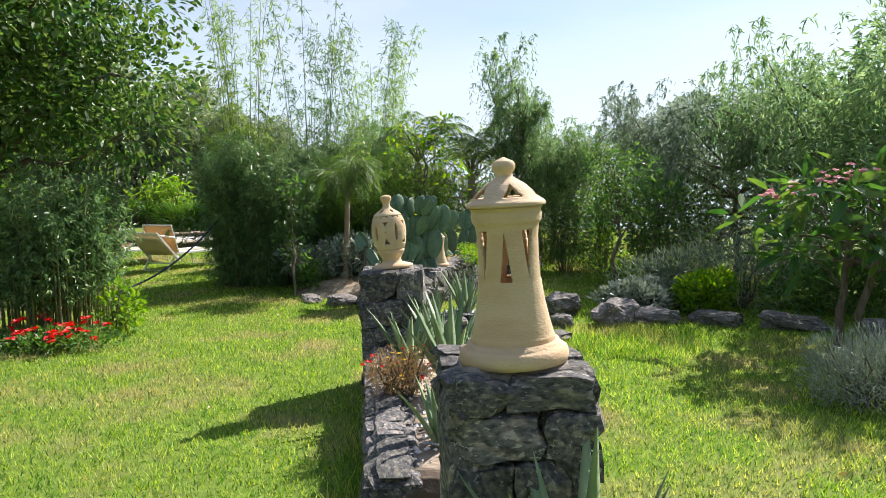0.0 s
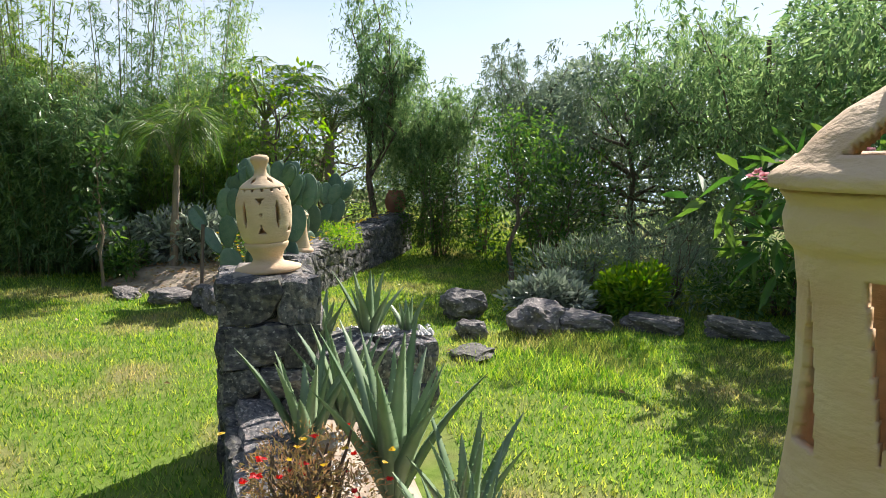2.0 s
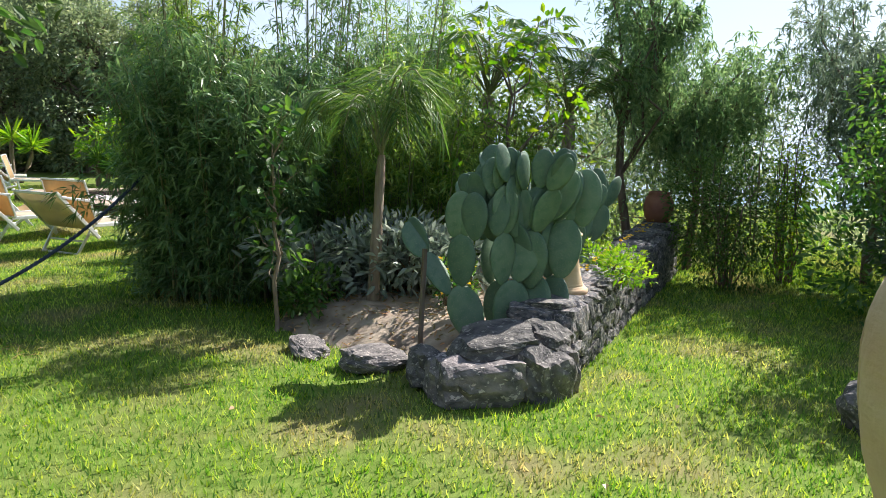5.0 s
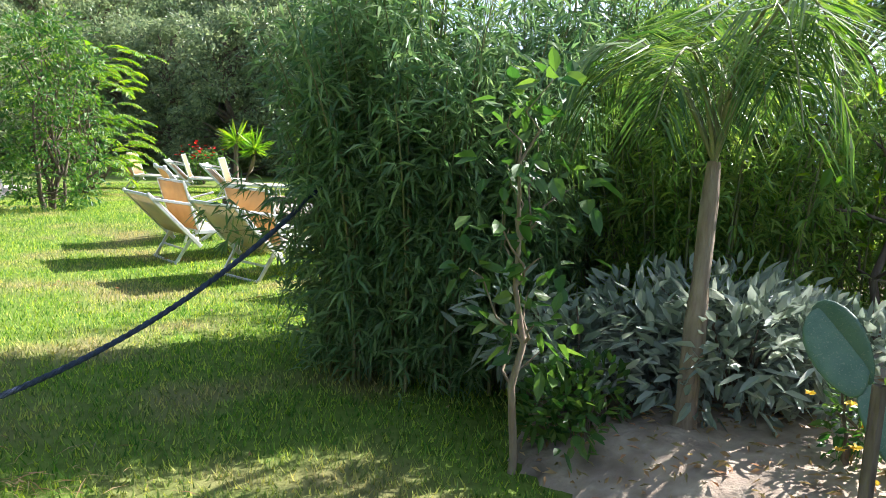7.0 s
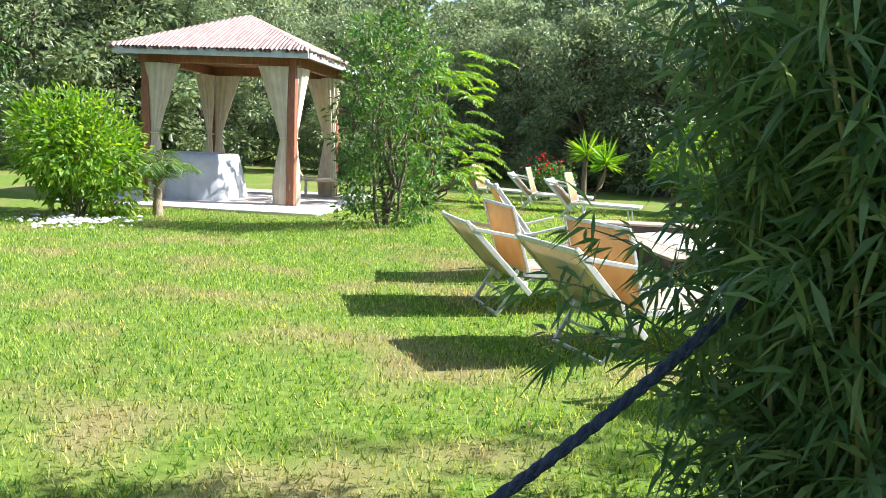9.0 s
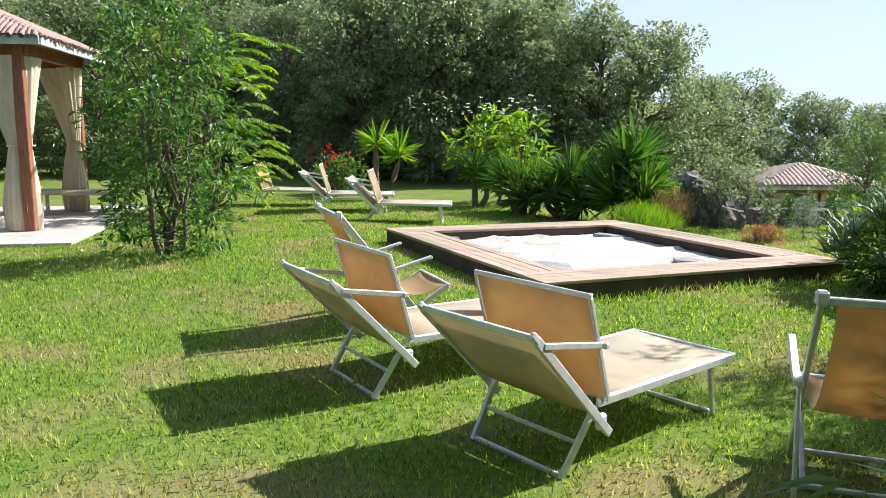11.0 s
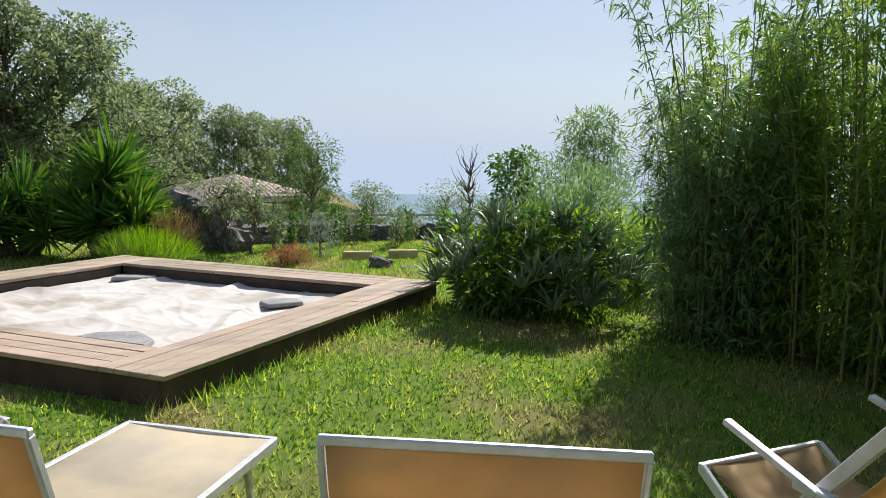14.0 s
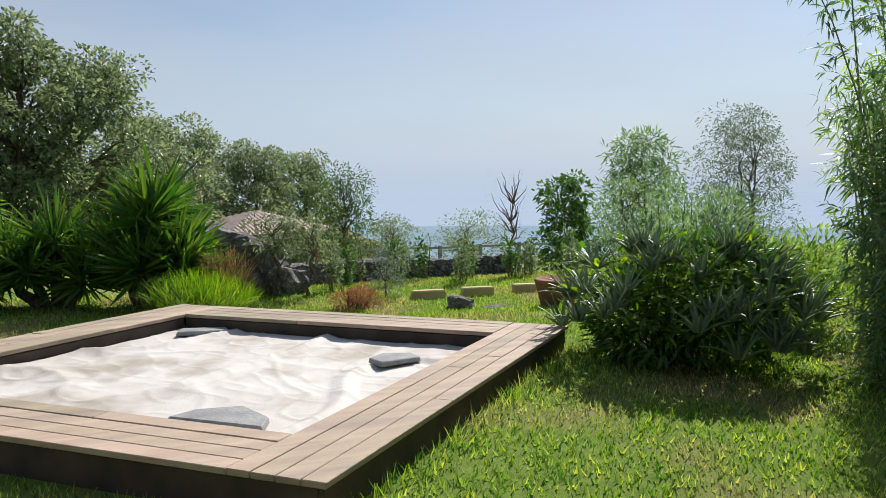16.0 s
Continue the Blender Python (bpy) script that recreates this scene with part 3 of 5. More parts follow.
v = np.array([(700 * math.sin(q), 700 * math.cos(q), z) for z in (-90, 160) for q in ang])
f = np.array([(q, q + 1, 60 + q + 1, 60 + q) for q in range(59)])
backdrop = tagged(new("backdrop", np_mesh("backdrop", v, f, m)), "glowing backdrop painted as pale blue haze over the sea", "haze", kind="structure")
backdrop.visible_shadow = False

# lawn blades
BED = [(-2.2, 10.8), (-1.4, 10.1), (-0.3, 9.5), (0.45, 11.3), (0.95, 12.9), (0.5, 17.0), (-1.3, 17.0), (-2.3, 12.2)]


def inside(px, py, poly):
    hit = np.zeros(len(px), bool)
    for (x0, y0), (x1, y1) in zip(poly, poly[1:] + poly[:1]):
        cross = ((y0 > py) != (y1 > py)) & (px < (x1 - x0) * (py - y0) / (y1 - y0 + 1e-12) + x0)
        hit ^= cross
    return hit


A, B, C, D = np.array([-5.97, 16.63]), np.array([-3.61, 18.87]), np.array([-8.70, 19.05]), np.array([-6.25, 21.1])
n = 900000
gx, gy = 4.8 - 20 * rng.uniform(0, 1, n) ** 1.3, 1.6 + 23 * rng.uniform(0, 1, n) ** 1.2
keep = ~inside(gx, gy, BED) & ~inside(gx, gy, [tuple(A), tuple(B), tuple(D), tuple(C)])
keep &= ~((np.abs(gx - 0.05) < 0.45) & (gy < 6.6) & (gy > 2.6))
keep &= (gx > -8) | (gy > 11)
keep &= ~((gx < -13.2) & (np.abs(gy - 18.9 - (gx + 16.2) * 0) < 3.4) & (gy - gx > 31.6))
gx, gy = gx[keep], gy[keep]
n = len(gx)
far = np.clip((gy - 3) / 14, 0, 1)
h = rng.uniform(0.014, 0.047, n)
edge = (np.abs((gx - A[0]) * 0.69 - (gy - A[1]) * 0.725) < 0.16) & (gx > A[0] - 0.1) & (gx < B[0])
edge |= (np.abs(gx + 0.5) < 0.16) & (gy < 7) & (gy > 2.5)
edge |= (np.hypot(gx - 1.7, gy - 7.4) < 0.8)
h[edge] *= rng.uniform(1.3, 2.7, edge.sum())
w = rng.uniform(0.0028, 0.0056, n) * (1 + 0.4 * far)
a = rng.uniform(0, 2 * np.pi, n)
lean = rng.uniform(0.2, 0.9, n) * h
b2 = rng.uniform(0, 2 * np.pi, n)
gz = ground_z(gx, gy)
v = np.stack([np.stack([gx - np.cos(a) * w, gy - np.sin(a) * w, gz - 0.003], 1),
              np.stack([gx + np.cos(a) * w, gy + np.sin(a) * w, gz - 0.003], 1),
              np.stack([gx + np.cos(b2) * lean, gy + np.sin(b2) * lean, gz + h], 1)], 1).reshape(-1, 3)
tagged(new("grass", np_mesh("grass", v, np.arange(3 * n).reshape(-1, 3), M_GRASS)), "short bright green grass blades on the lawn", "grass", kind="stuff")

# fallen leaves on the lawn
n = 260
p = np.stack([rng.uniform(-7, 2.5, n), rng.uniform(3, 16, n), np.full(n, 0.03)], 1)
p = p[~inside(p[:, 0], p[:, 1], BED)]
d = rng.normal(size=p.shape) * [1, 1, 0.15]
tagged(new("fallen_leaves", np_mesh("fallen_leaves", *leaf_cloud(p, d, 0.05, 0.025), M_DRY)), "small dry brown leaves lying on the lawn", "leaves", kind="stuff")

# raised planting bed behind the rocks
bx, by = np.meshgrid(np.linspace(-3.7, 1.0, 60), np.linspace(9.4, 18.1, 90), indexing="ij")
mask = inside(bx.ravel(), by.ravel(), BED).reshape(bx.shape)
dist = np.full(bx.shape, 9.0)
for (x0, y0), (x1, y1) in zip(BED, BED[1:] + BED[:1]):
    e = np.array([x1 - x0, y1 - y0])
    t = np.clip(((bx - x0) * e[0] + (by - y0) * e[1]) / (e @ e), 0, 1)
    dist = np.minimum(dist, np.hypot(bx - x0 - t * e[0], by - y0 - t * e[1]))
bz = np.where(mask, 0.03 + 0.16 * step(0, 0.5, dist) + 0.05 * step(0.3, 1.2, bx + 1.6), -0.06) + rng.uniform(-0.012, 0.012, bx.shape)
i, j = np.meshgrid(np.arange(59), np.arange(89), indexing="ij")
f = np.stack([i * 90 + j, (i + 1) * 90 + j, (i + 1) * 90 + j + 1, i * 90 + j + 1], -1).reshape(-1, 4)
tagged(new("flower_bed", np_mesh("flower_bed", np.stack([bx, by, bz], -1).reshape(-1, 3), f, M_SOIL, True)),
       "bare brown soil bed littered with twigs", "soil", kind="structure")
n = 1500
p = np.stack([rng.uniform(-2.2, 0.2, n), rng.uniform(9.7, 12.0, n), np.zeros(n)], 1)
p = p[inside(p[:, 0], p[:, 1], BED)]
dd = np.full(len(p), 9.0)
for (x0, y0), (x1, y1) in zip(BED, BED[1:] + BED[:1]):
    e = np.array([x1 - x0, y1 - y0])
    t = np.clip(((p[:, 0] - x0) * e[0] + (p[:, 1] - y0) * e[1]) / (e @ e), 0, 1)
    dd = np.minimum(dd, np.hypot(p[:, 0] - x0 - t * e[0], p[:, 1] - y0 - t * e[1]))
p[:, 2] = 0.045 + 0.16 * step(0, 0.5, dd) + 0.05 * step(0.3, 1.2, p[:, 0] + 1.6)
tagged(new("leaf_litter", np_mesh("leaf_litter", *leaf_cloud(p, rng.normal(size=p.shape) * [1, 1, 0.3], 0.055, 0.016), M_DRY)), "dry leaves and twigs scattered on the bed", "litter", kind="stuff")
# dry patches of pulled grass
for px, py, s in ((-4.0, 9.9, 0.3), (-3.9, 8.9, 0.25)):
    n = 160
    p = np.stack([px + rng.normal(size=n) * s, py + rng.normal(size=n) * s * 0.7, rng.uniform(0.01, 0.05, n)], 1)
    tagged(new("straw_heap", np_mesh("straw_heap", *leaf_cloud(p, rng.normal(size=(n, 3)) * [1, 1, 0.12], 0.14, 0.005), M_DRY)), "flat heap of dry brown straw on the lawn", "straw", kind="stuff")


# ---- lanterns on stone pedestals ----
def cut_lathe(profile, sides, holes):
    """A turned wall without the faces whose centre falls in a hole; holes(angle, height) is true inside."""
    v, f = lathe(profile, sides)
    c = v[f].mean(1)
    keep = np.array([not holes(math.atan2(q[1], q[0]) % (2 * math.pi), q[2]) for q in c])
    return v, f[keep]


def thick(name, pair, mat, parent, t=0.014, label=""):
    ob = np_part(name, pair, mat, parent, label, True)
    mod = ob.modifiers.new("wall", 'SOLIDIFY')
    mod.thickness, mod.offset = t, -1
    return ob


def spaced(a, count, phase=0.0):
    s = 2 * math.pi / count
    return (a - phase + s / 2) % s - s / 2


def fine(profile, stepz=0.008):
    r = [p[0] for p in profile]
    z = [p[1] for p in profile]
    s = np.concatenate([[0], np.cumsum(np.hypot(np.diff(r), np.diff(z)))])
    q = np.linspace(0, s[-1], max(8, int(s[-1] / stepz)))
    return list(zip(np.interp(q, s, r), np.interp(q, s, z)))


def tower_lantern(m):
    t = empty("garden_lantern", "tall tapered pale terracotta lantern with pierced slots", "lantern", m)
    np_part("base", lathe([(0.0, 0), (0.2, 0.0), (0.205, 0.02), (0.2, 0.045), (0.185, 0.055), (0.175, 0.06), (0.17, 0.075), (0.0, 0.075)]), M_TERRA, t, smooth=True)

    def holes(a, z):
        d = abs(spaced(a, 4, 0.25)) * 0.114
        up = abs(spaced(a, 4, 0.25 + math.pi / 4)) * 0.114
        return (0.30 < z < 0.47 and d < 0.022 * (0.475 - z) / 0.17) or (0.31 < z < 0.48 and up < 0.024 * (z - 0.305) / 0.175)
    body = [(0.158, 0.06), (0.157, 0.09), (0.152, 0.1), (0.140, 0.15), (0.126, 0.22), (0.116, 0.3), (0.112, 0.38), (0.113, 0.46), (0.118, 0.5), (0.127, 0.51), (0.131, 0.535), (0.127, 0.55), (0.135, 0.562)]
    thick("body", cut_lathe(fine(body, 0.005), 240, holes), M_TERRA, t)

    def lid_holes(a, z):
        d = abs(spaced(a, 5, 0.6)) * 0.09
        return 0.60 < z < 0.645 and d < 0.03 * (0.65 - z) / 0.05
    lid = [(0.146, 0.566), (0.147, 0.578), (0.138, 0.586), (0.13, 0.59), (0.12, 0.6), (0.1, 0.622), (0.074, 0.645), (0.046, 0.662), (0.032, 0.672), (0.031, 0.685), (0.04, 0.697), (0.043, 0.712), (0.038, 0.726), (0.02, 0.735), (0.004, 0.742)]
    thick("lid", cut_lathe(fine(lid, 0.005), 200, lid_holes), M_TERRA, t, 0.01)
    return t


def urn_lantern(m, s=1.0):
    t = empty("garden_lantern", "rounded urn-shaped pale terracotta lantern with pierced pattern", "lantern", m)
    np_part("base", lathe([(0.0, 0), (0.135, 0.0), (0.14, 0.012), (0.09, 0.028), (0.068, 0.035), (0.062, 0.05), (0.07, 0.075), (0.088, 0.1), (0.094, 0.115), (0.09, 0.122), (0.0, 0.12)]), M_TERRA, t, smooth=True)

    def holes(a, z):
        d = abs(spaced(a, 5, 0.2)) * 0.115
        e = abs(spaced(a, 5, 0.2 + math.pi / 5)) * 0.115
        if abs(z - 0.245) < 0.06 and d < 0.009 * (1 - ((z - 0.245) / 0.06) ** 2) + 0.001:
            return True
        if 0.165 < z < 0.205 and e < 0.022 * ((0.205 - z) / 0.04) ** 1.6 + 0.001:
            return True
        if 0.285 < z < 0.315 and e < 0.024 * ((z - 0.285) / 0.03) ** 1.6 + 0.001:
            return True
        return abs(z - 0.245) < 0.005 and e < 0.005 or (abs(z - 0.345) < 0.0045 and abs(spaced(a, 15, 0.1)) * 0.1 < 0.005)
    body = [(0.084, 0.12), (0.092, 0.128), (0.102, 0.15), (0.112, 0.19), (0.1165, 0.24), (0.115, 0.285), (0.11, 0.31), (0.103, 0.33), (0.094, 0.35)]
    thick("body", cut_lathe(fine(body, 0.0055), 150, holes), M_TERRA, t)

    def lid_holes(a, z):
        d = abs(spaced(a, 5, 0.35)) * 0.05
        return abs(z - 0.385) < 0.012 and d < 0.011 * (1 - abs(z - 0.385) / 0.012)
    lid = [(0.095, 0.352), (0.092, 0.358), (0.084, 0.366), (0.06, 0.383), (0.034, 0.4), (0.026, 0.412), (0.024, 0.43), (0.031, 0.45), (0.038, 0.462), (0.039, 0.475), (0.032, 0.484), (0.015, 0.489), (0.003, 0.49)]
    thick("lid", cut_lathe(fine(lid, 0.0055), 120, lid_holes), M_TERRA, t, 0.008)
    t.scale = (s, s, s)
    return t


big_lan = tower_lantern(pose(0.2, 2.815, 0.95, 0, -2.6, 0) @ Matrix.Rotation(radians(-115), 4, 'Z'))
big_lan.scale = (0.965, 0.965, 0.975)
urn_lantern(pose(-0.45, 5.93, 0.935, 0, -4.5, 0), 1.13)
small_lan = tower_lantern(pose(-0.13, 10.27, 0.44, 0, -2, 0))
small_lan.scale = (0.68, 0.68, 0.68)
jar = np_part("terracotta_jar", lathe([(0, 0), (0.1, 0), (0.15, 0.1), (0.165, 0.2), (0.14, 0.3), (0.11, 0.34), (0.12, 0.36), (0.1, 0.365), (0.09, 0.33), (0, 0.3)], 28), M_POT, None, smooth=True)
jar.matrix_basis = Matrix.LocRotScale((1.42, 13.62, 0.56), None, (1, 1, 1))
tagged(jar, "reddish terracotta jar standing on the wall end", "jar")


def pedestal(cx, cy, hx, hy, top, yaw, label):
    t = empty("stone_pedestal", label, "pedestal", pose(cx, cy, 0, 0, 0, yaw))
    part("core", box(hx * 2 - 0.1, hy * 2 - 0.1, top, (0, 0, top / 2), 0.03), M_MORTAR, t)
    for a, b, f in (((-hx, -hy), (hx, -hy), (0, -1)), ((hx, -hy), (hx, hy), (1, 0)), ((hx, hy), (-hx, hy), (0, 1)), ((-hx, hy), (-hx, -hy), (-1, 0))):
        stone_row(t, a, b, -0.03, top - 0.02, f, 0.2, 0.015)
    bm = box(hx * 2 - 0.07, hy * 2 - 0.07, 0.07, (0, 0, top - 0.035), 0.03)
    bmesh.ops.subdivide_edges(bm, edges=bm.edges[:], cuts=3, use_grid_fill=True)
    for q in bm.verts:
        q.co += Vector((noise.noise(q.co * 9), noise.noise(q.co * 9 + Vector((5, 0, 0))), noise.noise(q.co * 8 + Vector((0, 7, 0))))) * 0.022
    part("cap", bm, M_MORTAR, t, "pale mortar cap", True)
    return t


pedestal(0.2, 2.87, 0.23, 0.245, 0.95, 4, "dark lava stone pedestal with pale mortar under the lantern")
pedestal(-0.45, 5.95, 0.2, 0.215, 0.935, 2, "dark lava stone pedestal with pale mortar beside the lawn")


def low_wall(a, b, width, h0, h1, label, size=0.2, name="stone_wall"):
    """A dry stone wall whose top rises from h0 at a to h1 at b."""
    t = empty(name, label, "wall")
    a2, b2 = Vector(a), Vector(b)
    ln = (b2 - a2).length
    d = (b2 - a2) / ln
    s = Vector((-d.y, d.x))
    n = max(1, int(ln / 0.45))
    for q in range(n):
        p0, p1 = a2 + d * ln * q / n, a2 + d * ln * (q + 1) / n
        hh = h0 + (h1 - h0) * (q + 0.5) / n
        c = (p0 + p1) / 2
        part("core", box(ln / n, width - 0.1, hh - 0.03, (c.x, c.y, (hh - 0.03) / 2), 0.01, Matrix.Rotation(math.atan2(d.y, d.x), 4, 'Z')), M_MORTAR, t)
        for sg in (1, -1):
            stone_row(t, p0 + s * sg * width / 2, p1 + s * sg * width / 2, -0.03, hh, s * sg, size, 0.01)
        for e in range(2):
            cc = p0 + (p1 - p0) * (0.25 + 0.5 * e)
            place_stone(t, WALLSTONES, (cc.x, cc.y, hh - 0.02), (0.26, width * 0.8, 0.1), (rnd.uniform(-0.1, 0.1), rnd.uniform(-0.1, 0.1), math.atan2(d.y, d.x)))
    for p, sg in ((a2, -1), (b2, 1)):
        stone_row(t, p - s * width / 2, p + s * width / 2, -0.03, h0 if sg < 0 else h1, d * sg, size, 0.01)
    return t


low_wall((-0.28, 3.3), (-0.52, 5.7), 0.2, 0.3, 0.34, "low dark lava stone planter wall along the lawn", 0.2)
low_wall((-0.2, 6.42), (0.42, 6.6), 0.38, 0.42, 0.44, "low dark lava stone planter wall with aloes on it", 0.2)
low_wall((-0.36, 9.8), (1.5, 13.8), 0.36, 0.42, 0.57, "long dry stone wall of dark lava blocks", 0.16)
# planter filling between the two pedestals
bm = box(0.42, 2.35, 0.3, (-0.1, 4.45, 0.13), 0.05)
bmesh.ops.subdivide_edges(bm, edges=bm.edges[:], cuts=5, use_grid_fill=True)
for q in bm.verts:
    q.co.z += 0.05 * noise.noise(q.co * 4) if q.co.z > 0.1 else 0
tagged(part("planter_soil", bm, M_SOIL, None, smooth=True), "brown soil and gravel in the narrow planter", "soil", kind="structure")
n = 420
p, d = ball_points(n, 0.1)
cent = np.stack([rng.uniform(-0.3, 0.1, n), rng.uniform(3.5, 5.5, n), np.full(n, 0.3)], 1)
cent[n // 2:] = np.stack([rng.uniform(-0.05, 0.5, n - n // 2), rng.uniform(6.45, 6.7, n - n // 2), np.full(n - n // 2, 0.46)], 1)
octa = np.array([[1, 0, 0], [0, 1, 0], [-1, 0, 0], [0, -1, 0], [0, 0, 0.7], [0, 0, -0.7]])
of = np.array([[0, 1, 4], [1, 2, 4], [2, 3, 4], [3, 0, 4], [1, 0, 5], [2, 1, 5], [3, 2, 5], [0, 3, 5]])
v = (cent[:, None] + octa[None] * rng.uniform(0.008, 0.022, (n, 1, 1))).reshape(-1, 3)
f = (np.arange(n)[:, None, None] * 6 + of[None]).reshape(-1, 3)
tagged(new("gravel", np_mesh("gravel", v, f, M_PEBBLE)), "pale gravel chips on the planter", "gravel", kind="stuff")


# loose rocks
def rock(x, y, z, s, yaw=0.0, label="weathered grey field rock on the grass edge", group="rocks by the lawn"):
    ob = new("rock", ROCKS[rnd.randrange(len(ROCKS))])
    ob.matrix_basis = Matrix.LocRotScale((x, y, z + s[2] * 0.32), Euler((rnd.uniform(-0.15, 0.15), rnd.uniform(-0.15, 0.15), yaw)), s)
    return tagged(ob, label, "rock", group)


for x, y, sx, sy, sz in ((1.3, 9.0, 0.5, 0.45, 0.36), (1.82, 8.35, 0.6, 0.46, 0.4), (1.2, 8.2, 0.3, 0.28, 0.22), (1.05, 7.6, 0.45, 0.36, 0.1), (2.2, 8.35, 0.6, 0.45, 0.25),
                         (2.85, 8.2, 0.6, 0.4, 0.22), (3.5, 7.9, 0.7, 0.45, 0.24), (4.2, 7.4, 0.6, 0.5, 0.22)):
    rock(x, y, 0, (sx * 0.8, sy * 0.8, sz * 0.75), rnd.uniform(0, 3))
for x, y, sx, sy, sz in ((-0.78, 9.38, 0.46, 0.36, 0.3), (-0.42, 9.42, 0.3, 0.3, 0.34), (-1.0, 9.65, 0.42, 0.32, 0.22), (-1.4, 9.9, 0.36, 0.28, 0.15), (-1.85, 10.2, 0.3, 0.22, 0.1), (-0.3, 9.58, 0.24, 0.24, 0.34)):
    rock(x, y, 0.0, (sx, sy, sz), rnd.uniform(0, 3), "rough grey rock edging the cactus bed", "rocks round the cactus bed")
rock(-0.66, 9.5, 0.2, (0.44, 0.3, 0.2), 0.3, "rough grey rock lying on the bed edge", "rocks round the cactus bed")
rock(-0.36, 9.62, 0.2, (0.24, 0.26, 0.2), 0.9, "rough grey rock lying on the bed edge", "rocks round the cactus bed")

# ---- pool with timber surround ----
E1, E2 = (B - A) / np.linalg.norm(B - A), (C - A) / np.linalg.norm(C - A)
TOP, WIDE = 0.32, 0.44


def quad(u, v):
    p = A * (1 - u) * (1 - v) + B * u * (1 - v) + C * (1 - u) * v + D * u * v
    return p


def plank(name, corners, z0, z1, mat, parent):
    vs = [(*c, z) for z in (z0, z1) for c in corners]
    bm = bmesh.new()
    bv = [bm.verts.new(q) for q in vs]
    for q in ((3, 2, 1, 0), (4, 5, 6, 7), (0, 1, 5, 4), (1, 2, 6, 5), (2, 3, 7, 6), (3, 0, 4, 7)):
        bm.faces.new([bv[w] for w in q])
    bmesh.ops.recalc_face_normals(bm, faces=bm.faces)
    bmesh.ops.bevel(bm, geom=bm.edges[:], offset=0.003, segments=1, affect='EDGES')
    return part(name, bm, mat, parent)


pool = empty("pool_surround", "raised weathered timber deck round a covered pool", "pool deck")
LU, LV = 3.26, 3.64
wu, wv = WIDE / LU, WIDE / LV
NB = 4
for q in range(NB):
    g = 0.0026
    for side in range(4):
        for half in range(2):
            if side in (0, 2):
                v0, v1 = (q / NB * wv, (q + 1) / NB * wv) if side == 0 else (1 - (q + 1) / NB * wv, 1 - q / NB * wv)
                cut = 0.35 + 0.1 * ((q * 7 + side) % 4)
                u0, u1 = ((0, cut), (cut, 1))[half]
            else:
                u0, u1 = (q / NB * wu, (q + 1) / NB * wu) if side == 1 else (1 - (q + 1) / NB * wu, 1 - q / NB * wu)
                cut = 0.4 + 0.09 * ((q * 5 + side) % 4)
                v0, v1 = ((wv, cut), (cut, 1 - wv))[half]
            u0, u1, v0, v1 = u0 + g / LU, u1 - g / LU, v0 + g / LV, v1 - g / LV
            plank("deck_board", [quad(u0, v0), quad(u1, v0), quad(u1, v1), quad(u0, v1)], TOP - 0.028, TOP + rnd.uniform(-0.002, 0.002), M_DECK, pool)
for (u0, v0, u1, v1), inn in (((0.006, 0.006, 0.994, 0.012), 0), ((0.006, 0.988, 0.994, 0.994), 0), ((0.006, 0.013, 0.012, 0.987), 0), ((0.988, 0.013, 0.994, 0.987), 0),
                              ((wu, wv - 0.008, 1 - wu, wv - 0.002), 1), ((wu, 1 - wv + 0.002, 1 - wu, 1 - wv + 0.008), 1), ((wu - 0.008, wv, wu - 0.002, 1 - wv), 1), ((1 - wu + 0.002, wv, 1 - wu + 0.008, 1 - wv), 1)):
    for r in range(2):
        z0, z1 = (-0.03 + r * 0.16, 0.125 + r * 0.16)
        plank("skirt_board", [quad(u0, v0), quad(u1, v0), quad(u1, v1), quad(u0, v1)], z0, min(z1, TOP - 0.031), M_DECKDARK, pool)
# cover sheet
N = 150
uu, vv = np.meshgrid(np.linspace(wu, 1 - wu, N), np.linspace(wv, 1 - wv, N), indexing="ij")
P = A * ((1 - uu) * (1 - vv))[..., None] + B * (uu * (1 - vv))[..., None] + C * ((1 - uu) * vv)[..., None] + D * (uu * vv)[..., None]
zz = np.array([0.195 + 0.01 * (1 - abs(noise.noise(Vector((x * 1.3, y * 1.3 + x * 0.6, 2)))) * 2.2) ** 3 * 0.5 + 0.01 * noise.noise(Vector((x * 0.9, y * 1.6, 4))) + 0.003 * noise.noise(Vector((x * 6, y * 4, 1))) + 0.007 * max(0, 1 - 11 * abs(noise.noise(Vector((x * 1.9, y * 2.6, 5))))) + 0.004 * max(0, 1 - 8 * abs(noise.noise(Vector((x * 4.5 + y, y * 3.2, 9)))))
               + 0.028 * max(0, 1 - 14 * abs(noise.noise(Vector((x * 0.8 + 3, y * 0.8, 8))))) for x, y in P.reshape(-1, 2)])
i, j = np.meshgrid(np.arange(N - 1), np.arange(N - 1), indexing="ij")
f = np.stack([i * N + j, (i + 1) * N + j, (i + 1) * N + j + 1, i * N + j + 1], -1).reshape(-1, 4)
sheet = new("pool_cover", np_mesh("pool_cover", np.concatenate([P.reshape(-1, 2), zz[:, None]], 1), f, M_SHEET, True))
sheet.modifiers.new("cloth", 'SOLIDIFY').thickness = -0.006
tagged(sheet, "wrinkled dusty white sheet covering the pool", "pool cover")


def slab(x, y, z, pts, yaw):
    bm = bmesh.new()
    lo = [bm.verts.new((a * rnd.uniform(0.95, 1.05), b, 0)) for a, b in pts]
    hi = [bm.verts.new((q.co.x * 0.95, q.co.y * 0.95, 0.034)) for q in lo]
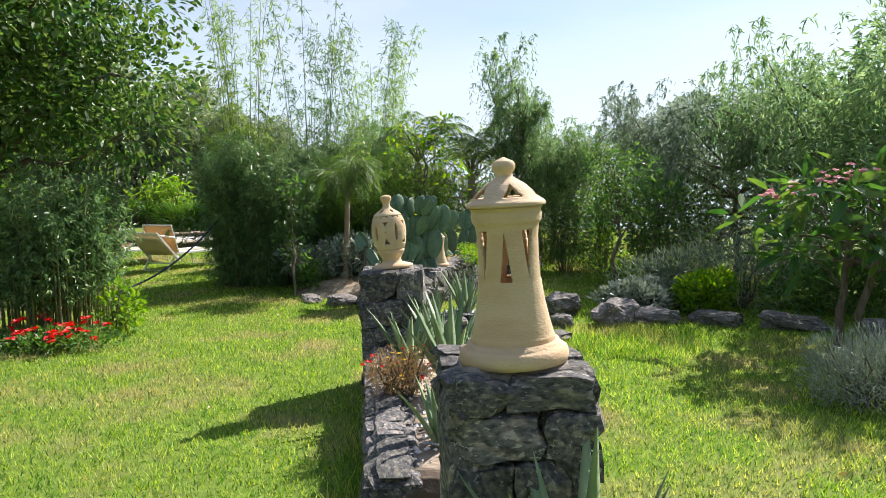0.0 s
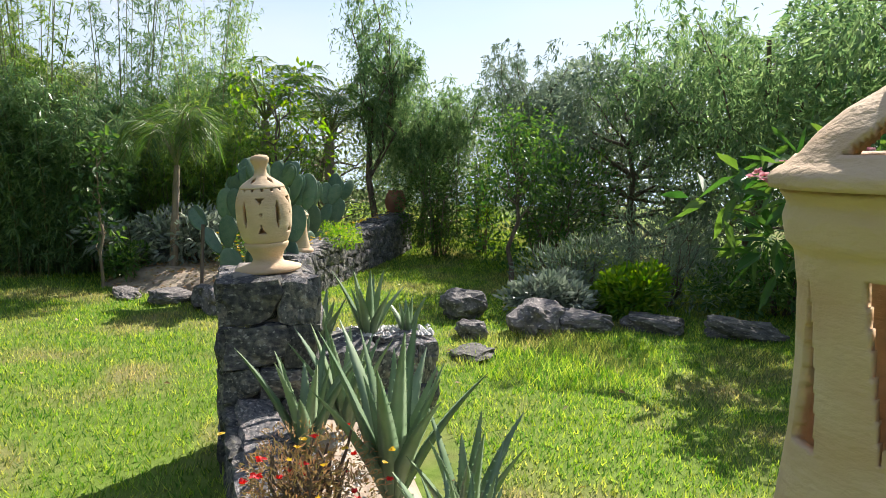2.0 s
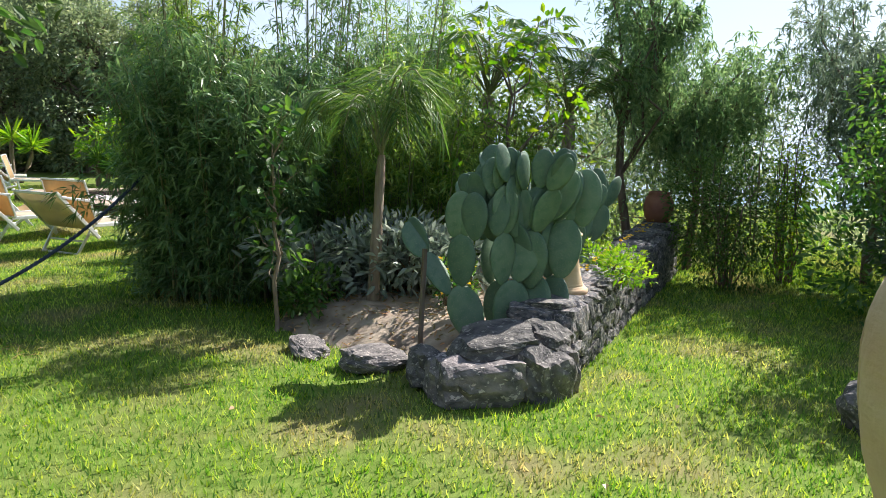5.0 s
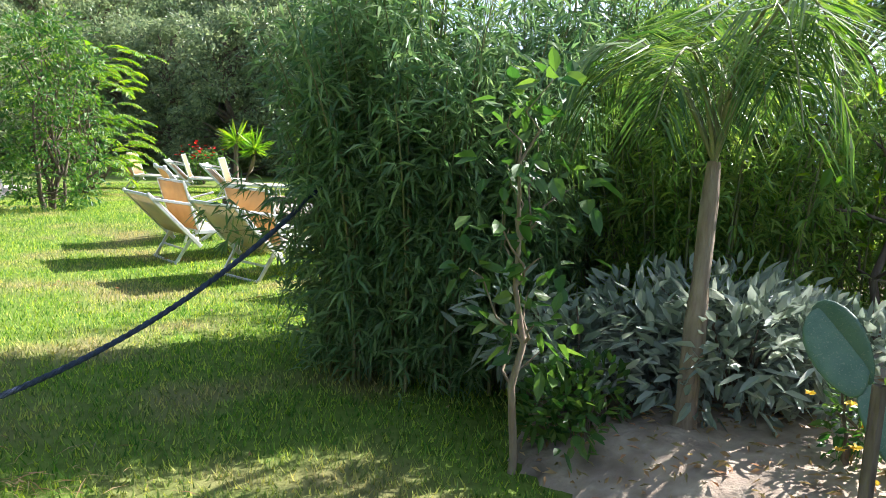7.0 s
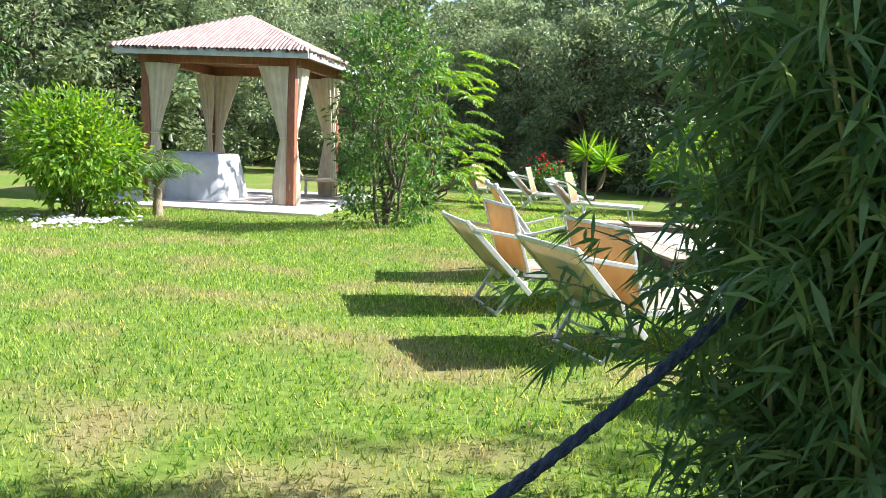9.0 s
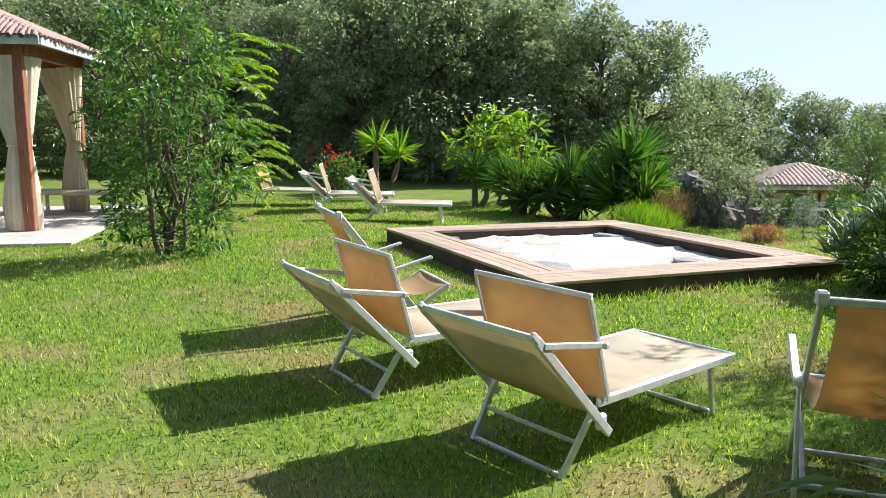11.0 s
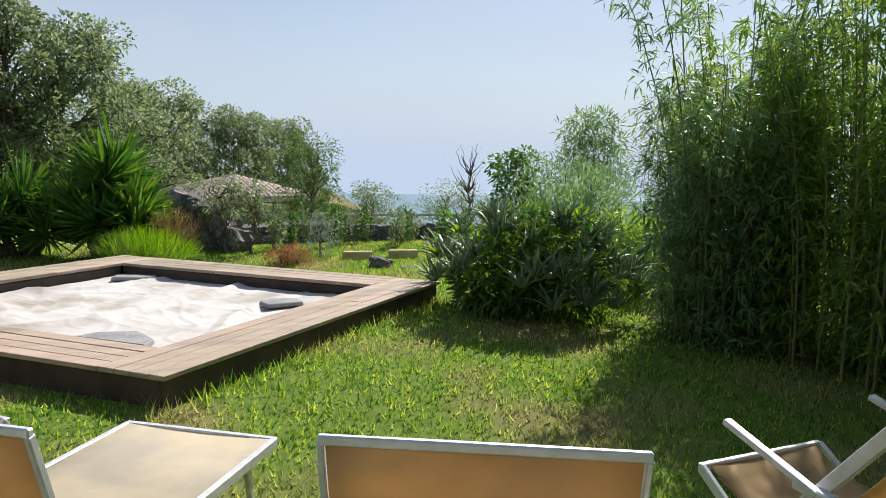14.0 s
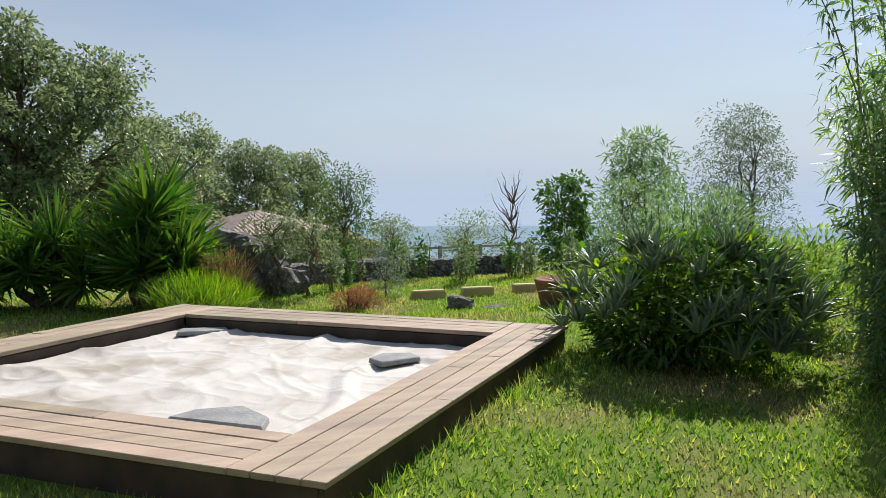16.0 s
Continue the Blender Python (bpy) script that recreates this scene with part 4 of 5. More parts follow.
    bm.faces.new(hi)
    bm.faces.new(lo[::-1])
    for q in range(len(lo)):
        bm.faces.new((lo[q], lo[(q + 1) % len(lo)], hi[(q + 1) % len(lo)], hi[q]))
    bmesh.ops.bevel(bm, geom=bm.edges[:], offset=0.006, segments=1, affect='EDGES')
    ob = part("stone_slab", bm, M_SLAB, None, m=pose(x, y, z, 0, 2, yaw))
    return tagged(ob, "flat grey slate slab weighing down the pool cover", "slab", "slabs on the pool cover")


slab(-6.2, 17.85, 0.215, [(-0.27, -0.1), (0.25, -0.14), (0.22, 0.02), (0.02, 0.17), (-0.2, 0.05)], -30)
slab(-5.05, 18.72, 0.215, [(-0.17, -0.1), (0.15, -0.12), (0.19, 0.03), (0.02, 0.14), (-0.16, 0.06)], 20)
slab(-4.4, 19.35, 0.198, [(-0.15, -0.1), (0.14, -0.1), (0.17, 0.05), (-0.05, 0.13)], 10)
slab(-6.15, 20.25, 0.205, [(-0.22, -0.06), (0.2, -0.1), (0.2, 0.06), (-0.15, 0.1)], 5)
slab(-7.9, 19.2, 0.21, [(-0.1, -0.09), (0.12, -0.07), (0.1, 0.08), (-0.1, 0.1)], 40)


# ---- sun loungers ----
def sling(points, half, mat, name, parent, t=0.004):
    """Cloth stretched between two rails along a profile of (x, z) points."""
    pr = np.array(points, float)
    ys = np.linspace(-half, half, 7)
    v = np.array([(x, y, z - 0.008 * (1 - (y / half) ** 2)) for x, z in pr for y in ys])
    i, j = np.meshgrid(np.arange(len(pr) - 1), np.arange(6), indexing="ij")
    f = np.stack([i * 7 + j, i * 7 + j + 1, (i + 1) * 7 + j + 1, (i + 1) * 7 + j], -1).reshape(-1, 4)
    ob = np_part(name, (v, f), mat, parent, smooth=True)
    ob.modifiers.new("cloth", 'SOLIDIFY').thickness = t
    return ob


def lounger(m, group="sun loungers by the pool"):
    t = empty("sun_lounger", "aluminium sun lounger with beige bed and raised ochre canvas shade", "sun lounger", m, group)
    H = 0.31
    for s in (1, -1):
        y = 0.33 * s
        part("side_rail", bar((0.0, y, H + 0.02), (1.2, y, H), 0.026, 0.042), M_ALU, t)
        br = part("back_rail", bar((0.05, y * 1.1, 0.18), (-0.47, y * 1.1, 0.72), 0.024, 0.042), M_ALU, t)
        part("end_cap", box(0.035, 0.03, 0.055, (-0.475, y * 1.1, 0.725), 0.008, Matrix.Rotation(-0.75, 4, 'Y')), M_PLASTIC, br)
        part("hinge_block", box(0.06, 0.035, 0.075, (0.0, y * 1.06, 0.245), 0.012), M_PLASTIC, t)
        part("rear_leg", bar((0.0, y * 0.95, H), (-0.2, y * 0.88, 0.0), 0.024, 0.032), M_ALU, t)
        part("front_leg", bar((1.0, y * 0.94, H), (1.06, y * 0.94, 0.0), 0.022, 0.028), M_ALU, t)
        part("shade_link", bar((-0.43, y * 1.13, 0.685), (-0.04, y * 1.15, 0.62), 0.012, 0.03), M_ALU, t)
        part("shade_side", bar((0.03, y * 1.1, 0.34), (-0.125, y * 1.1, 0.845), 0.018, 0.024), M_ALU, t)
        part("knob", box(0.03, 0.02, 0.03, (-0.04, y * 1.19, 0.62), 0.008), M_PLASTIC, t)
    part("foot_rail", bar((1.2, -0.34, H), (1.2, 0.34, H), 0.03, 0.042), M_ALU, t)
    part("rear_foot_bar", bar((-0.19, -0.3, 0.012), (-0.19, 0.3, 0.012), 0.022), M_ALU, t)
    part("front_foot_bar", bar((1.06, -0.29, 0.012), (1.06, 0.29, 0.012), 0.022), M_ALU, t)
    part("brace", bar((-0.1, -0.3, 0.15), (-0.1, 0.3, 0.15), 0.014, 0.022), M_ALU, t)
    part("back_bar", bar((-0.47, -0.375, 0.72), (-0.47, 0.375, 0.72), 0.026, 0.03), M_ALU, t)
    part("shade_top", bar((-0.125, -0.37, 0.85), (-0.125, 0.37, 0.85), 0.02, 0.024), M_ALU, t)
    part("shade_foot", bar((0.03, -0.36, 0.345), (0.03, 0.36, 0.345), 0.016), M_ALU, t)
    sling([(0.04, H + 0.03), (0.3, H + 0.02), (0.7, H + 0.015), (1.19, H + 0.015)], 0.32, M_MESHBED, "bed_cloth", t)
    sling([(-0.06, 0.3), (-0.17, 0.405), (-0.32, 0.56), (-0.47, 0.72)], 0.352, M_MESHBED, "back_cloth", t)
    sling([(0.03, 0.35), (-0.04, 0.56), (-0.085, 0.71), (-0.125, 0.848)], 0.352, M_CANVAS, "shade_cloth", t)
    ring = np_part("pull_ring", tube([(0.02 * math.cos(a) - 0.14, 0.2, 0.41 + 0.02 * math.sin(a)) for a in np.linspace(0, 6.28, 13)], 0.004, 5), M_PLASTIC, t, smooth=True)
    return t


first = lounger(pose(-5.30, 14.22, 0, 0, 0, 63.9))
copy_thing(first, pose(-6.52, 14.81, 0, 0, 0, 56))
for x, y, yaw in ((-10.25, 21.8, 22), (-11.8, 22.75, 28), (-13.5, 23.2, 20)):
    tagged(copy_thing(first, pose(x, y, float(ground_z(x, y)), 0, 0, yaw)), group="sun loungers on the far lawn")


def deck_chair(m):
    t = empty("deck_chair", "folding aluminium deck chair with sagging ochre canvas sling", "deck chair", m)
    for s in (1, -1):
        y = 0.33 * s
        part("back_rail", bar((-0.36, y, 0.93), (0.36, y, 0.012), 0.024, 0.045), M_ALU, t)
        part("seat_rail", bar((0.5, y * 0.92, 0.36), (-0.05, y * 0.92, 0.012), 0.022, 0.04), M_ALU, t)
        part("strut", bar((-0.02, y * 1.06, 0.49), (-0.17, y * 1.06, 0.012), 0.02, 0.03), M_ALU, t)
        part("armrest", bar((-0.04, y * 1.1, 0.5), (0.34, y * 1.1, 0.6), 0.035, 0.022), M_ALU, t)
        part("bracket", box(0.14, 0.04, 0.03, (-0.02, y * 1.08, 0.5), 0.006), M_PLASTIC, t)
        part("end_cap", box(0.045, 0.05, 0.06, (-0.365, y, 0.935), 0.01), M_PLASTIC, t)
    part("top_bar", bar((-0.36, -0.33, 0.925), (-0.36, 0.33, 0.925), 0.03, 0.03), M_ALU, t)
    part("front_bar", bar((0.5, -0.31, 0.36), (0.5, 0.31, 0.36), 0.026), M_ALU, t)
    part("foot_bar", bar((0.35, -0.32, 0.03), (0.35, 0.32, 0.03), 0.022), M_ALU, t)
    part("rear_bar", bar((-0.05, -0.3, 0.03), (-0.05, 0.3, 0.03), 0.022), M_ALU, t)
    k = np.linspace(0, 1, 14)
    prof = [((1 - q) ** 2 * -0.36 + 2 * q * (1 - q) * 0.05 + q * q * 0.5, (1 - q) ** 2 * 0.92 + 2 * q * (1 - q) * 0.06 + q * q * 0.37) for q in k]
    sling(prof, 0.27, M_CANVAS, "sling_cloth", t)
    return t


chair = deck_chair(pose(-3.825, 14.30, 0, 0, 0, 93))
copy_thing(chair, pose(-7.15, 15.92, 0.0, 0, 0, 45))

# rope from the bamboo to the far shrub
k = np.linspace(-0.2, 1.06, 60)
pa, pb = np.array([-4.635, 9.02, 0.277]), np.array([-3.406, 11.834, 1.207])
line = pa + (pb - pa) * k[:, None]
line[:, 2] -= 4 * 0.383 * k * (1 - k)
strands = []
for ph in (0, 2.09, 4.19):
    kk = np.linspace(0, 1, 420)
    c = np.stack([np.interp(kk, np.linspace(0, 1, 60), line[:, q]) for q in range(3)], 1)
    w = kk * 3.4 / 0.05 * 2 * np.pi / 2 + ph
    sidev = unit(np.cross(np.gradient(c, axis=0), [[0, 0, 1.0]]))
    upv = np.cross(sidev, unit(np.gradient(c, axis=0)))
    strands.append(tube(c + 0.0065 * (np.cos(w)[:, None] * sidev + np.sin(w)[:, None] * upv), 0.008, 5))
tagged(new("rope", np_mesh("rope", *join(strands), M_ROPE, True)), "sagging dark blue twisted rope strung across the lawn", "rope")


# ---- gazebos ----
def curtain(parent, x, y, top, yaw, wide=0.3):
    prof = [(0.02, 0.10), (0.35, 0.12), (0.8, 0.085), (1.15, 0.05), (1.22, 0.045), (1.3, 0.055), (1.7, 0.1), (2.1, 0.15), (top, 0.2)]
    rows = 26
    sides = 44
    z = np.linspace(0.02, top, rows)
    r = np.interp(z, [p[0] for p in prof], [p[1] for p in prof])
    a = np.linspace(0, 2 * np.pi, sides, endpoint=False)
    rip = 1 + 0.2 * np.sin(a * 11)[None] * np.ones((rows, 1)) + 0.08 * np.sin(a * 5 + 1)[None]
    shift = np.interp(z, [0, 1.2, top], [0.02, 0.0, wide * 0.5])
    lx = r[:, None] * rip * np.cos(a) * 1.35 + shift[:, None]
    ly = r[:, None] * rip * np.sin(a) * 0.8
    c, s = math.cos(yaw), math.sin(yaw)
    v = np.stack([x + lx * c - ly * s, y + lx * s + ly * c, np.repeat(z[:, None], sides, 1)], -1).reshape(-1, 3)
    i, j = np.meshgrid(np.arange(rows - 1), np.arange(sides), indexing="ij")
    j2 = (j + 1) % sides
    f = np.stack([i * sides + j, i * sides + j2, (i + 1) * sides + j2, (i + 1) * sides + j], -1).reshape(-1, 4)
    ob = np_part("curtain", (v, f), M_CURTAIN, parent, "tied cream curtain", True)
    np_part("tie_band", tube([(x + 0.075 * math.cos(q) * 1.2, y + 0.075 * math.sin(q), 1.22) for q in np.linspace(0, 6.3, 14)], 0.014, 5), M_CURTAIN, ob, smooth=True)


def gazebo(m, size, eave, apex, roofmat, label, curtains=True, reeds=46):
    t = empty("garden_gazebo", label, "gazebo", m)
    h = size / 2
    for x in (-h, h):
        for y in (-h, h):
            part("post", box(0.15, 0.15, eave, (x, y, eave / 2), 0.01), M_WOOD, t)
    o = h + 0.42
    for s in (1, -1):
        part("beam", box(size + 0.3, 0.1, 0.18, (0, s * h, eave - 0.09), 0.008), M_WOOD, t)
        part("beam", box(0.1, size - 0.12, 0.18, (s * h, 0, eave - 0.09), 0.008), M_WOOD, t)
        part("fascia", box(2 * o, 0.035, 0.12, (0, s * o, eave - 0.02), 0.005), M_FASCIA, t)
        part("fascia", box(0.035, 2 * o - 0.05, 0.12, (s * o, 0, eave - 0.02), 0.005), M_FASCIA, t)
    # hipped roof of reed bundles laid down the slope on a boarded pyramid
    v = np.array([(-o, -o, eave + 0.03), (o, -o, eave + 0.03), (o, o, eave + 0.03), (-o, o, eave + 0.03), (0, 0, apex)])
    np_part("roof_boarding", (v, np.array([(0, 1, 4), (1, 2, 4), (2, 3, 4), (3, 0, 4)])), M_WOOD, t)
    for sd in range(4):
        rot = Matrix.Rotation(sd * math.pi / 2, 3, 'Z')
        pieces = []
        for q in range(reeds):
            s = -o + (q + 0.5) * 2 * o / reeds
            top = np.array([s, -abs(s), eave + 0.05 + (apex - eave) * (1 - abs(s) / o) + 0.02])
            low = np.array([s, -o - rng.uniform(0.02, 0.09), eave + 0.045 - 0.02])
            pr = tube(np.stack([low, (low + top) / 2 + [0, 0, 0.02], top]), o / reeds * 1.05, 5)
            pieces.append((pr[0] @ np.array(rot).T, pr[1]))
        np_part("roof_thatch", join(pieces), roofmat, t, smooth=True, kind="stuff")
    for q in range(4):
        a = math.pi / 4 + q * math.pi / 2
        e = (math.cos(a) * o * 1.414, math.sin(a) * o * 1.414, eave + 0.07)
        part("hip_ridge", bar(e, (0, 0, apex + 0.05), 0.1, 0.05), roofmat, t)
    if curtains:
        for x in (-h, h):
            for y in (-h, h):
                curtain(t, x - math.copysign(0.14, x), y, eave - 0.2, 0 if x < 0 else math.pi)
                curtain(t, x, y - math.copysign(0.14, y), eave - 0.2, math.pi / 2 if y < 0 else -math.pi / 2)
    return t


gaz = gazebo(pose(-15.96, 18.76, 0.04, 0, 0, 33.6), 2.75, 2.66, 3.46, M_REED, "open wooden gazebo with reed roof and tied cream curtains")
terrace = empty("paving", "pale stone terrace under the gazebo", "paving", pose(-15.9, 18.75, 0, 0, 0, 33.6))
tagged(terrace, kind="structure")
for q in range(10):
    for w in range(6):
        part("paving_slab", box(0.46, 0.78, 0.06, (-2.25 + 0.47 * q, -2.2 + 0.8 * w, 0.02), 0.006), M_PAVE, terrace)
# covered table
t = empty("covered_table", "square table hidden under a draped grey cover", "table", pose(-16.1, 17.8, 0.05, 0, 0, 34))
N = 48
a = np.linspace(0, 2 * np.pi, N, endpoint=False)
rows = []
for z, s, rip in ((0.0, 0.66, 0.06), (0.2, 0.64, 0.05), (0.45, 0.61, 0.035), (0.7, 0.58, 0.02), (0.83, 0.56, 0.006), (0.86, 0.5, 0.0), (0.865, 0.0, 0.0)):
    sq = s / np.maximum(np.abs(np.cos(a)), np.abs(np.sin(a))) ** 0.85
    r = sq * (1 + rip * np.sin(a * 9 + z * 2) + rip * 0.6 * np.sin(a * 17))
    rows.append(np.stack([r * np.cos(a), r * np.sin(a), np.full(N, z)], 1))
i, j = np.meshgrid(np.arange(6), np.arange(N), indexing="ij")
j2 = (j + 1) % N
np_part("cover", (np.concatenate(rows), np.stack([i * N + j, i * N + j2, (i + 1) * N + j2, (i + 1) * N + j], -1).reshape(-1, 4)), M_GREYCLOTH, t, smooth=True)
# bench inside
t = empty("lounge_bench", "pale lounger standing on the gazebo terrace", "bench", pose(-15.3, 20.3, 0.05, 0, 0, 20))
part("seat", box(1.7, 0.6, 0.06, (0, 0, 0.36), 0.02), M_MESHBED, t)
part("backrest", box(0.5, 0.6, 0.05, (-0.95, 0, 0.58), 0.02, Matrix.Rotation(0.95, 4, 'Y')), M_MESHBED, t)
for x in (-0.7, 0.7):
    for y in (-0.25, 0.25):
        part("leg", box(0.05, 0.05, 0.36, (x, y, 0.18), 0.006), M_PLASTIC, t)


# ---- planting along the walk ----
bamboo("dense dark green bamboo clump reaching to the grass", -2.92, 12.05, 0.88, 0.75, 2.6, 170, 62, M_BAMBOO, (0.115, 0.017), lean=0.22)
for x, y, rx, ry, h, c in ((-1.45, 13.5, 0.7, 0.8, 2.9, 70), (-1.25, 14.9, 0.7, 0.8, 3.0, 80), (-1.5, 16.3, 0.75, 0.75, 3.1, 90), (-1.6, 17.4, 0.7, 0.7, 3.1, 80)):
    bamboo("tall feathery green bamboo in a hedge", x, y, rx, ry, h, c, 52, M_BAMBOO if y < 14 else M_BAMBOO_Y, lean=0.16, plumes=4, group="bamboo hedge")
bamboo("tall thin bamboo with yellow-green sprays", -3.3, 12.6, 0.45, 0.4, 3.3, 44, 36, M_BAMBOO_Y, plumes=13, lean=0.14)
bamboo("tall thin dark bamboo plume", -2.3, 12.9, 0.45, 0.4, 3.4, 36, 36, M_BAMBOO, plumes=10, lean=0.12)
# sunlit sprays behind the bed are painted by the brighter leaf colour
bamboo("leafy green bamboo behind the flower bed", -1.4, 12.5, 0.75, 0.6, 2.5, 60, 40, M_BAMBOO_Y, lean=0.2)
bamboo("leafy green bamboo behind the wall", -0.5, 13.2, 0.8, 0.6, 2.4, 50, 36, M_BAMBOO_Y, lean=0.2)
bamboo("airy bamboo plumes leaning out of the hedge towards the pool", -2.2, 17.0, 0.45, 0.4, 2.2, 44, 40, M_BAMBOO, (0.115, 0.016), plumes=5, lean=0.2, group="bamboo hedge")
# branch of the dark clump that arches out over the lawn
branch = bpy.data.objects["bamboo_clump"]
arch, ps, ds = [], [], []
for tip in ((-1.35, -0.3, 0.92), (-1.15, -0.42, 0.78), (-1.2, -0.15, 1.08)):
    k = np.linspace(0, 1, 9)[:, None]
    line = np.array([[-0.5, 0.0, 0.25]]) + (np.array([tip]) - [[-0.5, 0.0, 0.25]]) * k + [[0, 0, 0.22]] * np.sin(k * np.pi)
    arch.append(tube(line, np.linspace(0.006, 0.002, 9), 5))
    for q in range(22):
        ps.append(np.repeat(line[3 + q % 6][None] + rng.normal(size=(1, 3)) * 0.035, 4, 0))
        ds.append(np.array([[-0.7, -0.1, -0.35]]) + rng.normal(size=(4, 3)) * 0.55)
np_part("branch", join(arch), M_CANE, branch, smooth=True)
np_part("branch_foliage", leaf_cloud(np.concatenate(ps), np.concatenate(ds), 0.12, 0.016, droop=0.15), M_BAMBOO, branch, kind="stuff")
# feather palms
palm("young feather palm with drooping fine leaflets", -1.5, 11.02, 1.3, 11, 1.7, 0.5, (1.15, 1.52), 0.046, hang=0.8, lean=(0.05, 0.14), width=0.011)
palm("feather palm with arching fronds", -0.5, 13.5, 1.9, 17, 1.7, 0.36, (0.8, 1.4), 0.09, hang=0.5)
palm("feather palm with arching fronds", 0.45, 14.0, 1.7, 17, 1.6, 0.36, (0.8, 1.4), 0.09, hang=0.5)
tree("citrus_sapling", "thin citrus sapling with broad glossy leaves", -2.17, 10.72, 0.0, 1.75, (0.24, 0.24), (0.09, 0.05), (M_PALEBARK, M_GARDEN), 0.02, 14, 13, 0.3, True, 0.5)
tree("lime_tree", "bright lime green leafy young tree", -0.42, 12.55, 0.15, 2.6, (0.75, 0.6), (0.1, 0.05), (M_BARK, M_LIME), 0.03, 17, 34, 0.2, True, 0.42)
bush("sage_bush", "silver-grey leafy sage shrub under the palm", -1.25, 11.45, 0.75, 0.5, 0.68, 2600, (0.115, 0.036), M_SILVER, 0.12, True, 0.3)
bush("sage_bush", "silver-grey leafy sage shrub", -1.95, 11.4, 0.5, 0.35, 0.6, 1000, (0.115, 0.036), M_SILVER, 0.12, True, 0.3)
bush("leafy_plant", "small fresh green leafy plant in the bed", -1.95, 10.9, 0.24, 0.2, 0.42, 420, (0.07, 0.03), M_GARDEN, 0.08, True, 0.5, lumps=5, twigs=5)
bush("marigold_plant", "small plant with orange-yellow flowers in the bed", -0.85, 10.75, 0.22, 0.22, 0.45, 380, (0.045, 0.02), M_GARDEN, 0.14, True, 0.4, lumps=5, twigs=5)


def blossoms(name, label, pts, size, mat, category="flowers"):
    n = len(pts)
    p = np.repeat(pts, 6, 0)
    a = np.tile(np.arange(6) * 1.047, n)
    d = np.stack([np.cos(a), np.sin(a), np.full(6 * n, 0.45)], 1) + np.repeat(rng.normal(size=(n, 3)) * 0.35, 6, 0)
    return tagged(new(name, np_mesh(name, *leaf_cloud(p, d, size, size * 0.75, True), mat)), label, category, kind="stuff")


blossoms("orange_flowers", "orange-yellow marigold flowers", np.stack([-0.86 + rng.normal(size=24) * 0.12, 10.6 + rng.normal(size=24) * 0.09, 0.44 + rng.uniform(-0.2, 0.18, 24)], 1), 0.026, M_YELLOW)
blossoms("wall_flowers", "small yellow flowers along the wall top", np.stack([(q := rng.uniform(0.1, 0.9, 60)) * 1.76 - 0.33, 9.9 + q * 3.7, 0.46 + q * 0.14 + rng.uniform(0, 0.08, 60)], 1), 0.02, M_YELLOW)
bush("trailing_plant", "trailing green plant on the wall top", 0.36, 11.0, 0.25, 0.7, 0.25, 1000, (0.05, 0.02), M_LIME, 0.42, False, 0.3, twigs=4)

# prickly pear
pad = bmesh.new()
bmesh.ops.create_uvsphere(pad, u_segments=16, v_segments=10, radius=1)
for q in pad.verts:
    q.co.z = q.co.z * 0.5 + 0.5
    wide = 0.31 * (0.72 + 0.5 * q.co.z - 0.25 * q.co.z ** 3)
    q.co.x *= wide
    q.co.y *= 0.055
pad_mesh = bpy.data.meshes.new("pad")
for f_ in pad.faces:
    f_.smooth = True
pad.to_mesh(pad_mesh)
pad.free()
pad_mesh.materials.append(M_CACTUS)


def prickly_pear(x, y, z, label, stems, seed, size=0.34):
    t = empty("prickly_pear", label, "cactus", pose(x, y, z))
    r = random.Random(seed)

    def grow(base, tilt, az, level, s):
        ob = new("pad", pad_mesh)
        ob.parent = t
        face = r.uniform(-0.9, 0.9)
        rot = Matrix.Rotation(az, 4, 'Z') @ Matrix.Rotation(tilt, 4, 'Y') @ Matrix.Rotation(-az + face, 4, 'Z')
        ob.matrix_basis = Matrix.Translation(base) @ rot @ Matrix.Diagonal((s, s, s, 1))
        if level <= 0:
            return
        for b in range(r.choice((1, 2, 2, 3))):
            k = (b - 0.8) * 0.22 * s
            tip = Matrix.Translation(base) @ rot @ Vector((k, 0, s * (0.97 - abs(k) * 0.9)))
            grow(tip, max(-0.7, min(0.7, tilt + r.uniform(-0.38, 0.38))), az + r.uniform(-0.8, 0.8), level - 1, s * r.uniform(0.78, 0.97))
    for dx, dy, tilt, az, lv in stems:
        grow(Vector((dx, dy, -0.04)), tilt, az, lv, size * r.uniform(0.95, 1.15))
    return t


prickly_pear(-0.54, 9.98, 0.2, "large blue-green prickly pear with many oval pads", ((0, 0, 0.05, 0, 3), (-0.2, 0.0, 0.35, 3.1, 2), (0.12, 0.02, 0.12, 0.4, 3), (0.22, 0.12, 0.25, 0.2, 2), (-0.05, 0.15, 0.1, 1.5, 3)), 11, 0.395)
prickly_pear(-0.02, 10.95, 0.2, "blue-green prickly pear behind the wall", ((0, 0, 0.05, 0, 2), (0.1, 0.15, 0.2, 0.8, 2)), 23, 0.38)
prickly_pear(0.2, 11.75, 0.2, "blue-green prickly pear behind the wall", ((0, 0, 0.1, 0, 2), (0.1, 0.1, 0.2, 0.8, 2)), 5, 0.38)
np_part("stake", tube([(-1.1, 9.9, 0.0), (-1.09, 9.9, 0.38), (-1.08, 9.92, 0.76)], 0.019, 6), M_BARK, None)
tagged(bpy.data.objects["stake"], "thin dark wooden stake in the bed", "stake")

